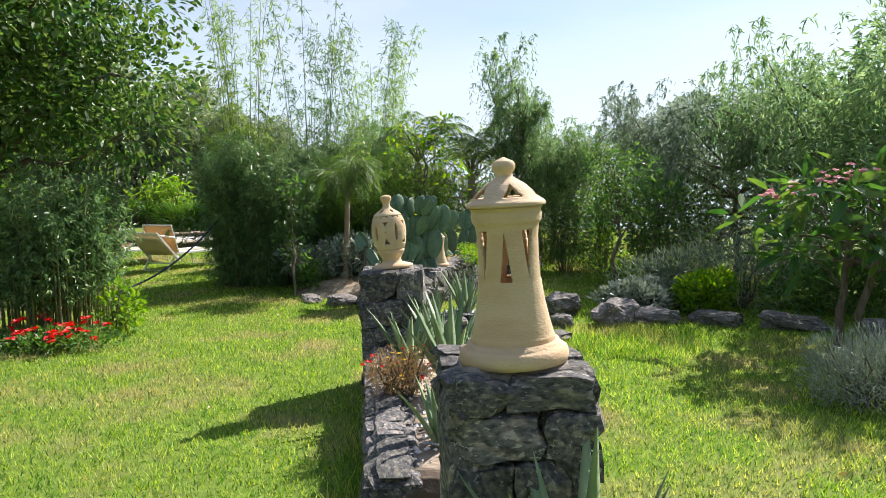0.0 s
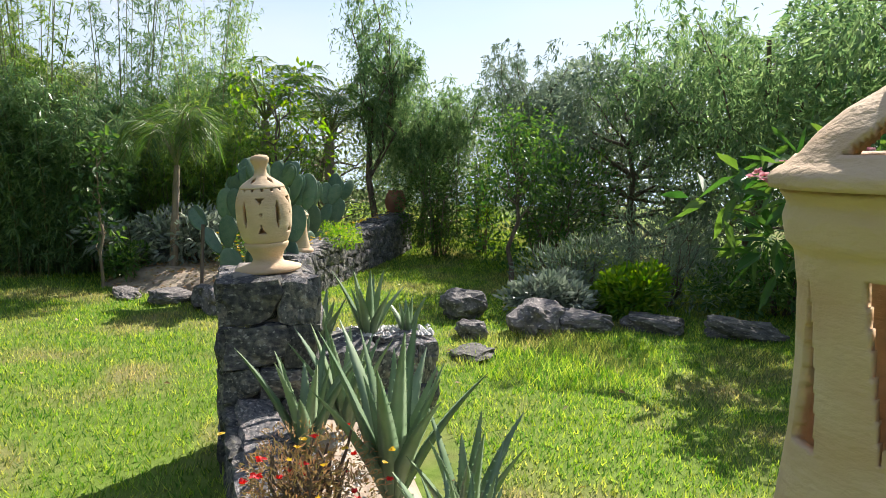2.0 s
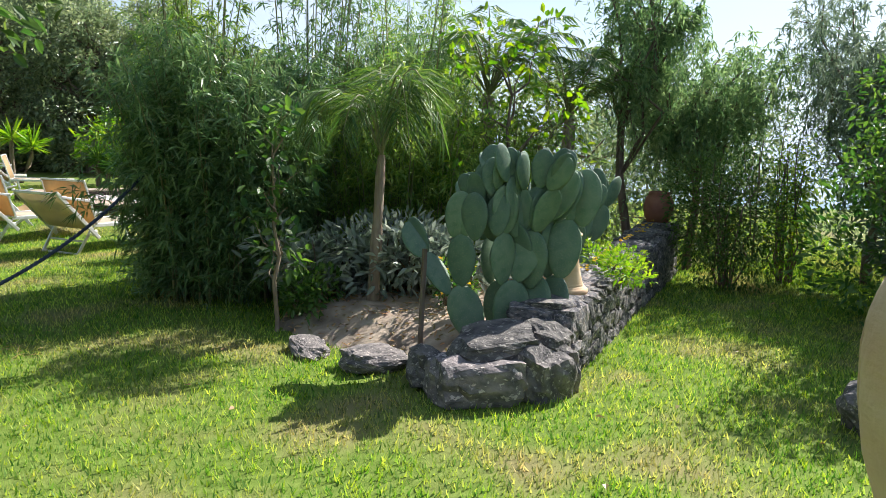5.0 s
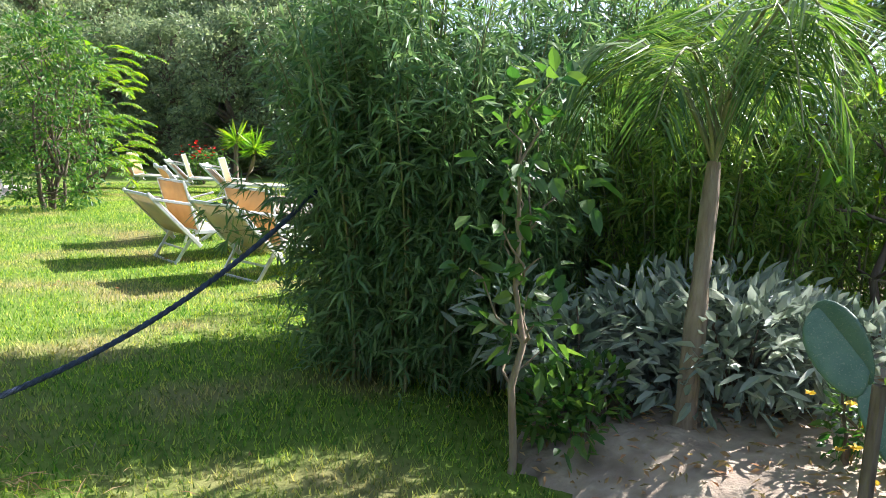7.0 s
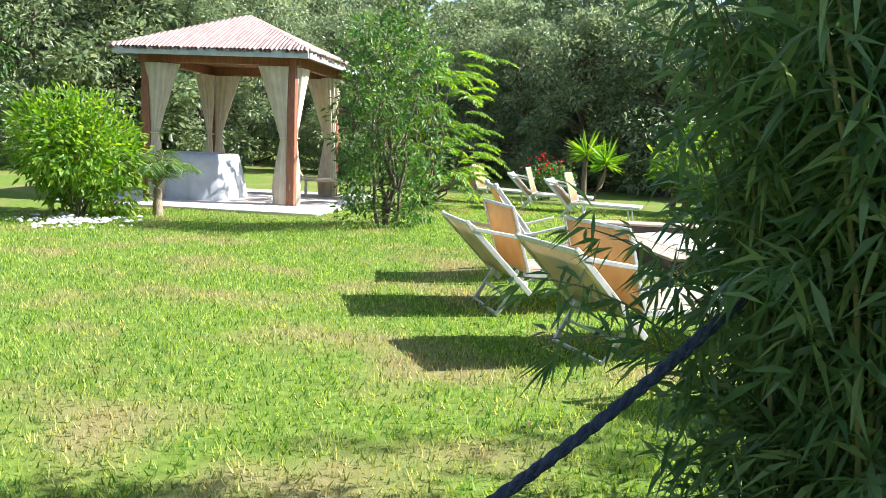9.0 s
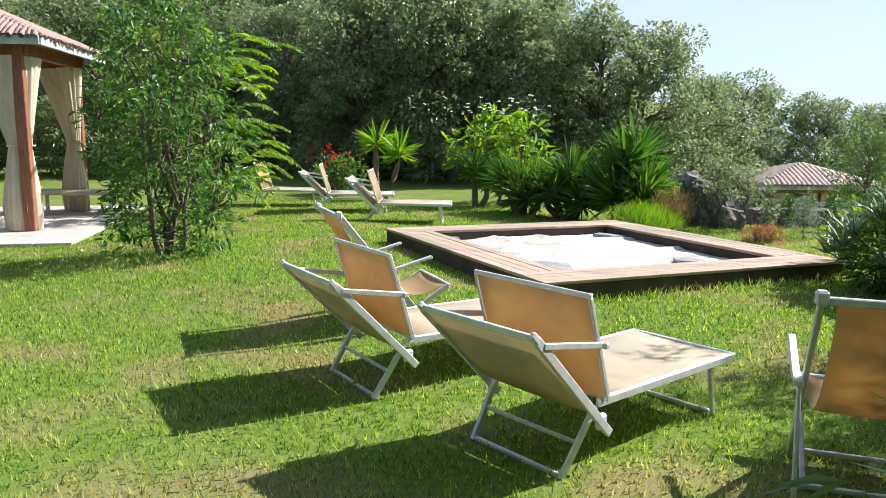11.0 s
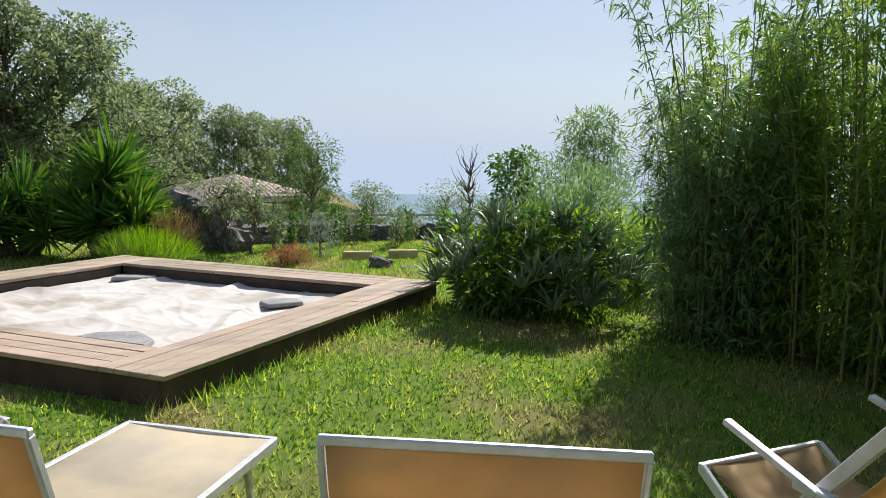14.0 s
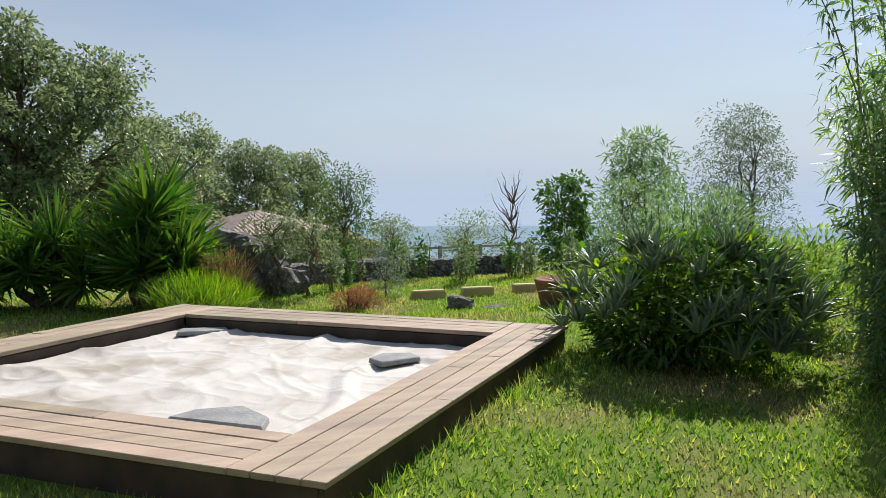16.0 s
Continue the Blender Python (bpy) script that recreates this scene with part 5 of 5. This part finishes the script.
# aloes and planter flowers
for x, y, z, n, l, w in ((-0.02, 4.75, 0.3, 15, 0.62, 0.075), (-0.3, 5.2, 0.3, 12, 0.48, 0.06), (-0.12, 5.45, 0.3, 12, 0.5, 0.06), (0.08, 4.1, 0.28, 11, 0.42, 0.055), (0.2, 4.55, 0.22, 10, 0.44, 0.055), (0.36, 2.3, 0.0, 11, 0.88, 0.085),
                         (-0.08, 3.8, 0.28, 10, 0.36, 0.05), (0.32, 4.0, 0.05, 10, 0.5, 0.055)):
    aloe("spiky grey-green aloe in the stone planter", x, y, z, n, l, w, "aloes in the planter")
for x, y, n, l, w in ((0.12, 6.55, 12, 0.42, 0.06), (0.36, 6.6, 10, 0.26, 0.04), (-0.15, 6.5, 10, 0.3, 0.045)):
    aloe("spiky grey-green aloe on the low wall", x, y, 0.42, n, l, w, "aloes on the low wall")
bush("planter_flowers", "bushy dry-stemmed plant with small red and yellow flowers", -0.33, 4.6, 0.24, 0.24, 0.3, 2400, (0.028, 0.007), M_DRY, 0.3, False, 0.4, "flowers", twigs=24)
blossoms("red_flowers", "small red blossoms in the planter", np.stack([-0.33 + rng.normal(size=16) * 0.15, 4.58 + rng.normal(size=16) * 0.14, 0.5 + rng.uniform(-0.08, 0.14, 16)], 1), 0.02, M_RED)
blossoms("yellow_flowers", "small yellow blossoms in the planter", np.stack([-0.3 + rng.normal(size=12) * 0.14, 4.56 + rng.normal(size=12) * 0.14, 0.5 + rng.uniform(-0.1, 0.1, 12)], 1), 0.016, M_YELLOW)

# shrub with red flowers at the lawn's other edge, under an oak
bamboo("dark leafy clump of thin canes beside the lawn", -4.35, 8.45, 0.78, 0.75, 1.95, 110, 40, M_BAMBOO, (0.075, 0.022), 0.3, 0.12)
blossoms("red_bedding_flowers", "bright red bedding flowers at the shrub's foot", np.stack([rng.uniform(-4.5, -3.45, 46), (q := rng.uniform(0, 1, 46)) * 0.5 + 7.25 + 0.3 * rng.uniform(-1, 1, 46), rng.uniform(0.12, 0.28, 46)], 1), 0.055, M_RED)
bush("bedding_plants", "low dark green bedding plants with red flowers", -4.0, 7.5, 0.65, 0.35, 0.2, 1500, (0.06, 0.028), M_GARDEN, 0, True, 0.4, lumps=12, twigs=6)
bush("young_shrub", "light green young shrub at the lawn edge", -3.55, 8.25, 0.25, 0.25, 0.6, 500, (0.08, 0.03), M_LIME, 0, True, 0.3, twigs=6)
tree("oak_tree", "large dark green oak overhanging the lawn", -5.6, 9.3, 0, 5.2, (2.4, 2.2), (0.1, 0.055), (M_BARK, M_OAK), 0.14, 58, 560, 0.46, True, 0.26)
bush("hedge_shrub", "dark green shrub in the hedge", -8.3, 8.3, 1.2, 1.2, 1.7, 3500, (0.08, 0.035), M_OAK, 0, True)

# trees and shrubs beyond the wall
weeping("pepper_tree", "tall slender weeping pepper tree", 1.2, 14.0, 0, 4.5, 0.7, M_PEPPER, M_BARK, 360, 26, 0.7)
weeping("pepper_tree", "weeping pepper tree with feathery grey-green strands", 1.9, 14.0, 0, 2.9, 1.2, M_PEPPER, M_BARK, 720, 28, 0.75)
weeping("pepper_tree", "weeping pepper tree with feathery grey-green strands", 3.6, 13.3, 0, 3.3, 1.3, M_GREYLEAF, M_BARK, 620, 28, 0.9)
weeping("pepper_tree", "large weeping pepper tree at the lawn edge", 5.4, 10.6, 0, 4.1, 1.9, M_PEPPER, M_BARK, 1000, 28, 1.2, (0.1, 0.024))
tree("thicket_tree", "grey-green leafy tree in hazy light", 6.6, 8.2, 0, 4.2, (1.9, 1.9), (0.13, 0.042), (M_BARK, M_PEPPER), 0.09, 46, 420, 0.15, False, 0.3)
tree("thicket_tree", "grey-green leafy tree in hazy light", 4.6, 12.2, 0, 2.9, (1.6, 1.3), (0.11, 0.036), (M_BARK, M_GREYLEAF), 0.07, 40, 340, 0.1, False, 0.32)
tree("young_tree", "slim young tree with a round leafy head", 2.3, 10.55, 0, 2.1, (0.5, 0.5), (0.06, 0.026), (M_BARK, M_GARDEN), 0.035, 18, 110, 0.55, True, 0.45)
bush("dark_hedge", "dense dark clipped hedge at the wall end", 1.95, 12.95, 0.6, 0.55, 1.65, 7500, (0.05, 0.02), M_OAK, 0, False, 0.1, lumps=16, shell=0.7)
bush("climber_hedge", "bright green climbing foliage on the hedge edge", 2.7, 13.2, 0.25, 0.4, 1.7, 2200, (0.05, 0.022), M_LIME, 0, False, -0.2, lumps=12)
for x, y, rx, ry, h, mat, nm, lb in ((2.7, 9.5, 0.7, 0.5, 0.75, M_GREYLEAF, "rosemary_bush", "grey-green spiky rosemary shrub behind the rocks"), (3.5, 9.2, 0.8, 0.6, 0.95, M_GREYLEAF, "rosemary_bush", "grey-green spiky rosemary shrub behind the rocks"),
                                   (2.2, 9.0, 0.5, 0.35, 0.4, M_SAGE, "sage_bush", "low silver sage behind the rocks"), (4.5, 8.7, 0.8, 0.6, 0.8, M_GARDEN, "garden_shrub", "mixed green shrub behind the rocks"),
                                   (3.0, 11.2, 1.0, 0.8, 1.8, M_GARDEN, "thicket_shrub", "hazy green distant shrub"), (2.9, 8.75, 0.3, 0.3, 0.55, M_LIME, "broadleaf_plant", "bright broad-leaved plant among the shrubs"),
                                   (5.6, 8.0, 0.8, 0.8, 1.3, M_GARDEN, "garden_shrub", "mixed green shrub behind the rocks")):
    bush(nm, lb, x, y, rx, ry, h, 2600, (0.11, 0.012) if mat is M_GREYLEAF else (0.09, 0.032), mat, 0, mat is not M_GREYLEAF, 0.7)
bush("lavender_bush", "rounded grey-green lavender bush on the lawn", 2.85, 5.25, 0.42, 0.4, 0.5, 4200, (0.09, 0.008), M_SAGE, 0, False, 1.0)
t = tree("frangipani_tree", "frangipani with broad leaves and pink flower heads", 3.5, 6.95, 0, 1.7, (0.8, 0.75), (0.26, 0.075), (M_BARK, M_GARDEN), 0.045, 20, 15, 0.5, True, 0.26, stems=2)
blossoms("frangipani_flowers", "pink frangipani flower heads", np.stack([(c := rng.integers(0, 4, 44)) * 0.22 + 2.85 + rng.normal(size=44) * 0.05, 6.75 + rng.normal(size=44) * 0.12, 1.42 + 0.06 * c + rng.normal(size=44) * 0.03], 1), 0.045, M_PINK)
tree("thicket_tree", "dark green tree at the garden edge", 8.5, 11.5, 0, 4.6, (2.2, 2.2), (0.1, 0.04), (M_BARK, M_FOREST), 0.12, 36, 260, 0.1, True, 0.3)
for x, y, h in ((0.5, 15.8, 2.6), (2.6, 15.6, 2.4), (5.2, 14.6, 2.8), (7.2, 13.6, 3.0), (9.4, 9.0, 3.6), (9.2, 5.5, 3.6)):
    tree("thicket_tree", "green tree in the thicket", x, y, 0, h, (1.4, 1.4), (0.09, 0.04), (M_BARK, M_FOREST), 0.07, 26, 200, 0.05, True, 0.36)

# ---- round the pool ----
bush("mound_creeper", "bright green creeper leaves over the aloe mound", -3.05, 18.45, 0.66, 0.66, 0.98, 650, (0.085, 0.034), M_LIME, 0.1, True, 0.4, lumps=14, shell=0.85)
bush("aloe_mound", "large rounded mound of aloe rosettes and green leaves", -2.95, 18.35, 0.72, 0.72, 0.92, 5600, (0.1, 0.026), M_OAK, 0.1, True, 0.2, lumps=16, shell=0.75)
bush("thicket_shrub", "feathery grey-green shrub behind the aloe mound", -1.75, 19.75, 0.6, 0.55, 1.35, 4200, (0.1, 0.018), M_PEPPER, 0, False, 0.6, lumps=14)
bush("thicket_shrub", "yellow-green leafy shrub between mound and bamboo", -1.55, 18.75, 0.55, 0.5, 1.0, 3600, (0.09, 0.022), M_BAMBOO_Y, 0, False, 0.3, lumps=12)
for q in range(46):
    a, e = rnd.uniform(2.4, 5.6), rnd.uniform(0.0, 1.2)
    x, y, z = -2.95 + 0.9 * math.cos(a) * math.cos(e), 18.35 + 0.86 * math.sin(a) * math.cos(e), 0.3 + 0.66 * math.sin(e)
    aloe("small arching aloe rosette on the mound", x, y, z, 11, 0.25, 0.026, "aloe rosettes on the mound", 1.5)
for nm, lb, x, y, h, cr, lf, mat, cl, per, br, cat in (
        ("oleander", "tall oleander with narrow grey-green leaves", 3.6, 28.0, 3.25, 0.95, (0.2, 0.034), M_PEPPER, 40, 120, False, "shrub"),
        ("olive_tree", "wispy olive tree with fine grey leaves", 4.6, 26.0, 3.2, 0.95, (0.09, 0.02), M_GREYLEAF, 40, 240, False, "tree"),
        ("leafy_tree", "young leafy tree beyond the pool", 1.25, 27.0, 2.1, 0.6, (0.11, 0.05), M_GARDEN, 30, 90, True, "tree")):
    tree(nm, lb, x, y, float(ground_z(x, y)), h, (cr, cr), lf, (M_BARK, mat), 0.03, cl, per, 0.05, br, 0.36, stems=4, category=cat)
tree("leafy_tree", "young leafy tree beyond the pool", -0.8, 21.8, 0, 1.5, (0.6, 0.6), (0.07, 0.02), (M_BARK, M_PEPPER), 0.025, 24, 110, 0.1, False, 0.45, stems=2)
spiky("yucca_plant", "large yucca with crowded sword leaves", -6.5, 23.3, 0, [(0, 0, 0.9), (0.3, -0.1, 0.55), (-0.35, 0.1, 0.6), (0.1, 0.25, 1.05), (-0.1, -0.25, 0.4), (0.35, -0.3, 0.35)], 150, 0.72, 0.05, M_YUCCA, "yucca")
spiky("yucca_plant", "yucca with crowded sword leaves", -7.5, 23.6, 0, [(0, 0, 0.7), (-0.25, -0.15, 0.4), (0.25, 0.1, 0.45), (0.3, -0.3, 0.3), (-0.5, 0, 0.4)], 140, 0.68, 0.04, M_YUCCA, "yucca")
spiky("yucca_plant", "yucca with crowded sword leaves", -8.4, 23.9, 0, [(0, 0, 0.55), (0.35, 0.05, 0.4), (-0.3, 0.1, 0.5), (0.1, -0.4, 0.3)], 140, 0.66, 0.04, M_YUCCA, "yucca")
spiky("yucca_plant", "yucca with crowded sword leaves", -9.6, 24.6, 0, [(0, 0, 0.7), (0.3, 0.1, 0.5)], 90, 0.5, 0.04, M_YUCCA, "yucca")
spiky("cordyline", "bright yellow-green spiky cordyline", -12.3, 25.6, 0, [(0, 0, 1.15), (0.65, -0.2, 0.95)], 90, 0.6, 0.045, M_LIME, "cordyline")
tree("frangipani_tree", "frangipani with drooping leaves and white flowers", -9.3, 25.4, 0, 1.9, (0.95, 0.8), (0.26, 0.07), (M_BARK, M_LIME), 0.06, 26, 24, 0.4, True, 0.3, stems=2)
blossoms("white_flowers", "white frangipani flower heads", np.stack([-9.3 + rng.normal(size=40) * 0.5, 25.2 + rng.normal(size=40) * 0.3, 1.85 + rng.normal(size=40) * 0.12], 1), 0.05, M_WHITE)
blossoms("red_geraniums", "red geranium flowers behind the loungers", np.stack([-13.4 + rng.normal(size=40) * 0.35, 25.6 + rng.normal(size=40) * 0.2, 0.85 + rng.normal(size=40) * 0.12], 1), 0.05, M_RED)
bush("geranium_bush", "leafy geranium bush behind the loungers", -13.4, 25.7, 0.6, 0.4, 0.95, 1200, (0.08, 0.05), M_GARDEN, 0, True)
bush("grass_tuft", "tufted pale green grass beside the pool deck", -6.0, 22.1, 0.5, 0.35, 0.4, 2200, (0.22, 0.007), M_LIME, 0, False, 1.5)
bush("grass_tuft", "tufted yellowish grass by the rock", -5.75, 22.8, 0.3, 0.25, 0.55, 1100, (0.25, 0.007), M_DRY, 0, False, 1.5)
bush("red_shrub", "low rounded reddish shrub at the deck's end", -4.4, 22.05, 0.3, 0.25, 0.26, 1600, (0.035, 0.013), material("reddish_leaf", (0.3, 0.12, 0.07), (0.38, 0.2, 0.11), 5, 0.7, through_light=0.3, random_by="island", spread=0.3), 0, False, 0.3)
bush("yellow_shrub", "yellow-green shrub on the rocks", -6.0, 24.0, 0.45, 0.4, 0.85, 1500, (0.06, 0.03), M_LIME, 0, True)
np_part("flower_pot", lathe([(0, 0), (0.14, 0), (0.2, 0.25), (0.23, 0.36), (0.24, 0.38), (0.2, 0.4), (0.17, 0.34), (0, 0.34)]), M_POT, None, smooth=True)
pot = tagged(bpy.data.objects["flower_pot"], "brown terracotta pot beside the pool deck", "pot")
pot.matrix_basis = pose(-2.62, 20.75, 0)
pot2 = tagged(copy_thing(pot, pose(-8.6, 24.25, 0)), "round terracotta pot under the yuccas")
for x, y, s in ((-5.25, 23.9, (0.75, 0.6, 0.85)), (-5.75, 24.5, (0.7, 0.6, 0.95)), (-4.95, 23.5, (0.5, 0.4, 0.4)), (-3.35, 21.6, (0.28, 0.2, 0.18)), (-3.0, 21.25, (0.4, 0.25, 0.1)), (-5.0, 24.8, (0.6, 0.5, 0.6))):
    rock(x, y, -0.03, s, rnd.uniform(0, 3), "dark craggy rock at the end of the pool deck", "rocks beyond the pool")
for x, y, yaw in ((-3.42, 22.4, -8), (-2.78, 22.4, -8), (-2.08, 22.4, -8)):
    ob = part("planter_curb", box(0.4, 0.12, 0.15, (0, 0, 0.025), 0.012), M_CURB, None, m=pose(x, y, 0, 0, 0, yaw))
    tagged(ob, "ochre painted low masonry curb", "curb", "curbs beyond the pool")

# ---- lower garden and distance ----
for nm, lb, x, y, h, cr, lf, mats, r, cl, per, low in (
        ("conifer", "dark thin conifer beyond the pool", -2.29, 31.0, 2.95, (0.75, 0.75), (0.1, 0.026), (M_BARK, M_OAK), 0.05, 34, 110, 0.35),
        ("young_tree", "thin young tree with sparse leaves", -5.05, 23.3, 1.1, (0.3, 0.3), (0.06, 0.025), (M_BARK, M_FOREST), 0.03, 14, 60, 0.5),
        ("young_tree", "thin young tree with sparse leaves", -4.7, 23.1, 1.0, (0.28, 0.28), (0.06, 0.025), (M_BARK, M_FOREST), 0.03, 14, 50, 0.5),
        ("thin_tree", "slender sparse tree in the lower garden", 0.52, 36.0, 2.5, (0.5, 0.5), (0.08, 0.03), (M_BARK, M_GREYLEAF), 0.035, 18, 34, 0.35),
        ("small_olive", "small rounded olive shrub", -3.85, 22.7, 0.6, (0.24, 0.24), (0.04, 0.012), (M_BARK, M_SAGE), 0.015, 12, 90, 0.1),
        ("bare_tree", "nearly leafless thin tree", 0.98, 29.0, 2.75, (0.55, 0.55), (0.04, 0.012), (M_BARK, M_GREYLEAF), 0.04, 40, 4, 0.35)):
    tree(nm, lb, x, y, float(ground_z(x, y)), h, cr, lf, mats, r, cl, per, low, False, 0.4)
for q in range(17):
    x, y = -4.3 + 0.3 * q, 23.4 + 0.45 * (q % 3) + 0.1 * (q % 5)
    bush("climbing_plant", "small staked climbing plant in a row", x, y, 0.13, 0.13, rnd.uniform(0.5, 0.75), 260, (0.06, 0.03), M_GARDEN if q % 2 else M_FOREST, float(ground_z(x, y)), True, 0.2, lumps=5, twigs=3)
gazebo(pose(-3.55, 36.3, -2.1, 0, 0, 20), 2.5, 2.0, 2.52, M_PALEREED, "small distant gazebo with a pale hipped roof", True, 24)
fence = empty("fence", "weathered post and rail fence along the terrace edge", "fence")
for q in range(12):
    x, y = -7.0 + 1.1 * q, 33.4 - 0.12 * q
    z = float(ground_z(x, y))
    part("post", box(0.09, 0.09, 0.85, (x, y, z + 0.4), 0.01), M_RAIL, fence)
    if q < 11:
        x2, y2 = x + 1.1, y - 0.12
        z2 = float(ground_z(x2, y2))
        for hz in (0.42, 0.76):
            part("rail", bar((x, y, z + hz), (x2, y2, z2 + hz), 0.05, 0.06), M_RAIL, fence)
ob = part("white_cistern", box(0.9, 0.5, 0.6, (0, 0, 0.3), 0.03), M_PLASTIC, None, m=pose(-0.5, 30.9, -1.15))
tagged(ob, "white boxy cistern on the lower lawn", "cistern")
terrace_wall = empty("stone_wall", "low rubble wall below the lower lawn", "wall")
for q in range(26):
    x, y = -6.2 + 0.2 * q, 25.2 + 0.5 * math.sin(q * 0.4)
    z = float(ground_z(x, y))
    for r in range(2):
        place_stone(terrace_wall, WALLSTONES, (x + 0.1 * r, y, z + 0.08 + 0.17 * r), (0.26, 0.24, 0.2), (rnd.uniform(-0.2, 0.2), 0, rnd.uniform(-0.3, 0.3)))
# headland
hx, hy = np.meshgrid(np.linspace(-40, 17, 50), np.linspace(60, 100, 24), indexing="ij")
hz = -2.4 + 0.5 * np.sin(hx * 0.5) + 0.4 * np.sin(hy * 0.4 + hx * 0.2) - 14 * step(9, 17.5, hx) - 12 * step(66, 60, hy) - 20 * step(80, 100, hy)
i, j = np.meshgrid(np.arange(49), np.arange(23), indexing="ij")
f = np.stack([i * 24 + j, (i + 1) * 24 + j, (i + 1) * 24 + j + 1, i * 24 + j + 1], -1).reshape(-1, 4)
head = tagged(new("headland", np_mesh("headland", np.stack([hx, hy, hz], -1).reshape(-1, 3), f, M_HEAD)), "dry grassy headland above the sea", "hill", kind="structure")
for x, y in ((-12, 45), (-6, 47), (0, 46), (3, 44), (7, 45)):
    tree("coastal_tree", "low green tree below the terrace", x, y, float(ground_z(x, y)) - 0.3, 2.4, (1.8, 1.5), (0.12, 0.05), (M_BARK, M_FOREST), 0.08, 20, 160, 0.0, True, 0.4)

# wood behind the garden: two trees built, the rest repeats of them
FOREST = ((-20.8, 32.2, 5.5), (-18.3, 31.5, 5.6), (-15.1, 30.0, 5.2), (-14.2, 32.6, 6.4), (-12.6, 30.6, 5.3), (-10.9, 31.4, 4.8), (-9.2, 32.4, 4.6), (-7.6, 33.6, 4.7),
          (-6.6, 36.5, 4.8), (-5.4, 39.6, 5.2), (-3.0, 41.0, 4.6), (-0.9, 43.0, 4.4), (-23.5, 28.0, 5.4), (-26, 24, 5.6), (-27, 19, 5.8), (-25, 14, 5.6), (-22, 10, 5.2), (-18, 7, 4.8), (-13, 5.5, 4.6), (-25.9, 33, 7.4), (-17, 36, 7.8), (-21, 38, 8.2), (-12, 36, 6.4), (-30, 28, 7.5))
base_trees = [tree("woodland_tree", "dense dark green woodland tree", FOREST[q][0], FOREST[q][1], float(ground_z(FOREST[q][0], FOREST[q][1])), 5.5, (2.1, 2.1), (0.13, 0.065), (M_BARK, M_FOREST), 0.14, 62, 260, 0.05, True, 0.21, group="woodland") for q in range(3)]
for q, (x, y, h) in enumerate(FOREST[3:]):
    ob = copy_thing(base_trees[q % 3], pose(x, y, float(ground_z(x, y)), 0, 0, q * 73))
    ob.scale = (max(0.85, h / 5.3),) * 2 + (h / 5.1,)
# closing thicket round and behind the walk
for q, (x, y, h) in enumerate(((-9, 3.5, 4.2), (-7, 0, 4.2), (-4, -3.5, 4.4), (0, -5, 4.4), (4, -4, 4.2), (8, -1, 4.2), (10, 2.5, 4.2), (11.5, 7, 4.2))):
    copy_thing(base_trees[q % 3], pose(x, y, 0, 0, 0, q * 51)).scale = (0.9, 0.9, h / 5.5)

# shrubs at the gazebo
tree("airy_shrub", "airy many-stemmed shrub on the lawn with pebbles round it", -10.6, 17.4, 0, 3.2, (0.85, 0.8), (0.085, 0.036), (M_BARK, M_GARDEN), 0.028, 54, 95, 0.06, True, 0.32, stems=9, category="shrub")
for q in range(14):
    x, y = -28 - 3.4 * (q % 7), 22 + 5.2 * q - 18 * (q % 2)
    copy_thing(base_trees[q % 3], pose(x, y, float(ground_z(x, y)) - 0.4, 0, 0, q * 97)).scale = (1.9, 1.9, 1.5)
bush("palm_shrub", "broad leafy green shrub beside the gazebo", -14.3, 14.7, 1.05, 0.95, 1.95, 5200, (0.12, 0.045), M_LIME, 0, True)
palm("small feather palm beside the gazebo", -13.85, 15.7, 0.45, 14, 1.25, 0.32, (0.7, 1.4), 0.07)
tree("garden_tree", "leafy tree beside the gazebo", -17.3, 13.4, 0, 4.0, (1.4, 1.4), (0.1, 0.04), (M_BARK, M_GARDEN), 0.09, 30, 220, 0.3, True, 0.34)
t = empty("sumac_tree", "light green tree with long feathery leaves behind the clump", "tree", pose(-13.4, 21.3, 0))
wood, ps, ds, lns = [], [], [], []
for q in range(130):
    a = q * 2.4
    reach = 1.0 * math.sqrt((q + 1) / 130)
    tip = np.array([math.cos(a) * reach, math.sin(a) * reach, rng.uniform(0.5, 3.3) * (1 - 0.12 * reach)])
    if q % 6 == 0:
        wood.append(tube(wobbly((0, 0, -0.05), tip, 6, 0.04), np.linspace(0.03, 0.008, 6), 5))
    line, p, d, ln = frond(tip, a + rng.uniform(-0.5, 0.5), rng.uniform(0.1, 0.7), rng.uniform(0.6, 0.95), 0.2, 16, 0.45)
    wood.append(tube(line, np.linspace(0.008, 0.002, 9), 4))
    ps.append(p)
    ds.append(d)
    lns.append(ln)
np_part("trunk", join(wood), M_BARK, t, smooth=True)
np_part("crown", leaf_cloud(np.concatenate(ps), np.concatenate(ds), np.concatenate(lns), 0.045), M_LIME, t)
for cx, cy in ((-10.9, 17.0), (-13.6, 14.4)):
    n = 160
    cent = np.stack([cx + rng.normal(size=n) * 0.35, cy + rng.normal(size=n) * 0.35, np.full(n, 0.03)], 1)
    v = (cent[:, None] + octa[None] * rng.uniform(0.02, 0.05, (n, 1, 1))).reshape(-1, 3)
    f = (np.arange(n)[:, None, None] * 6 + of[None]).reshape(-1, 3)
    tagged(new("white_pebbles", np_mesh("white_pebbles", v, f, M_PEBBLE)), "white pebbles at the foot of the shrubs", "pebbles", kind="stuff")
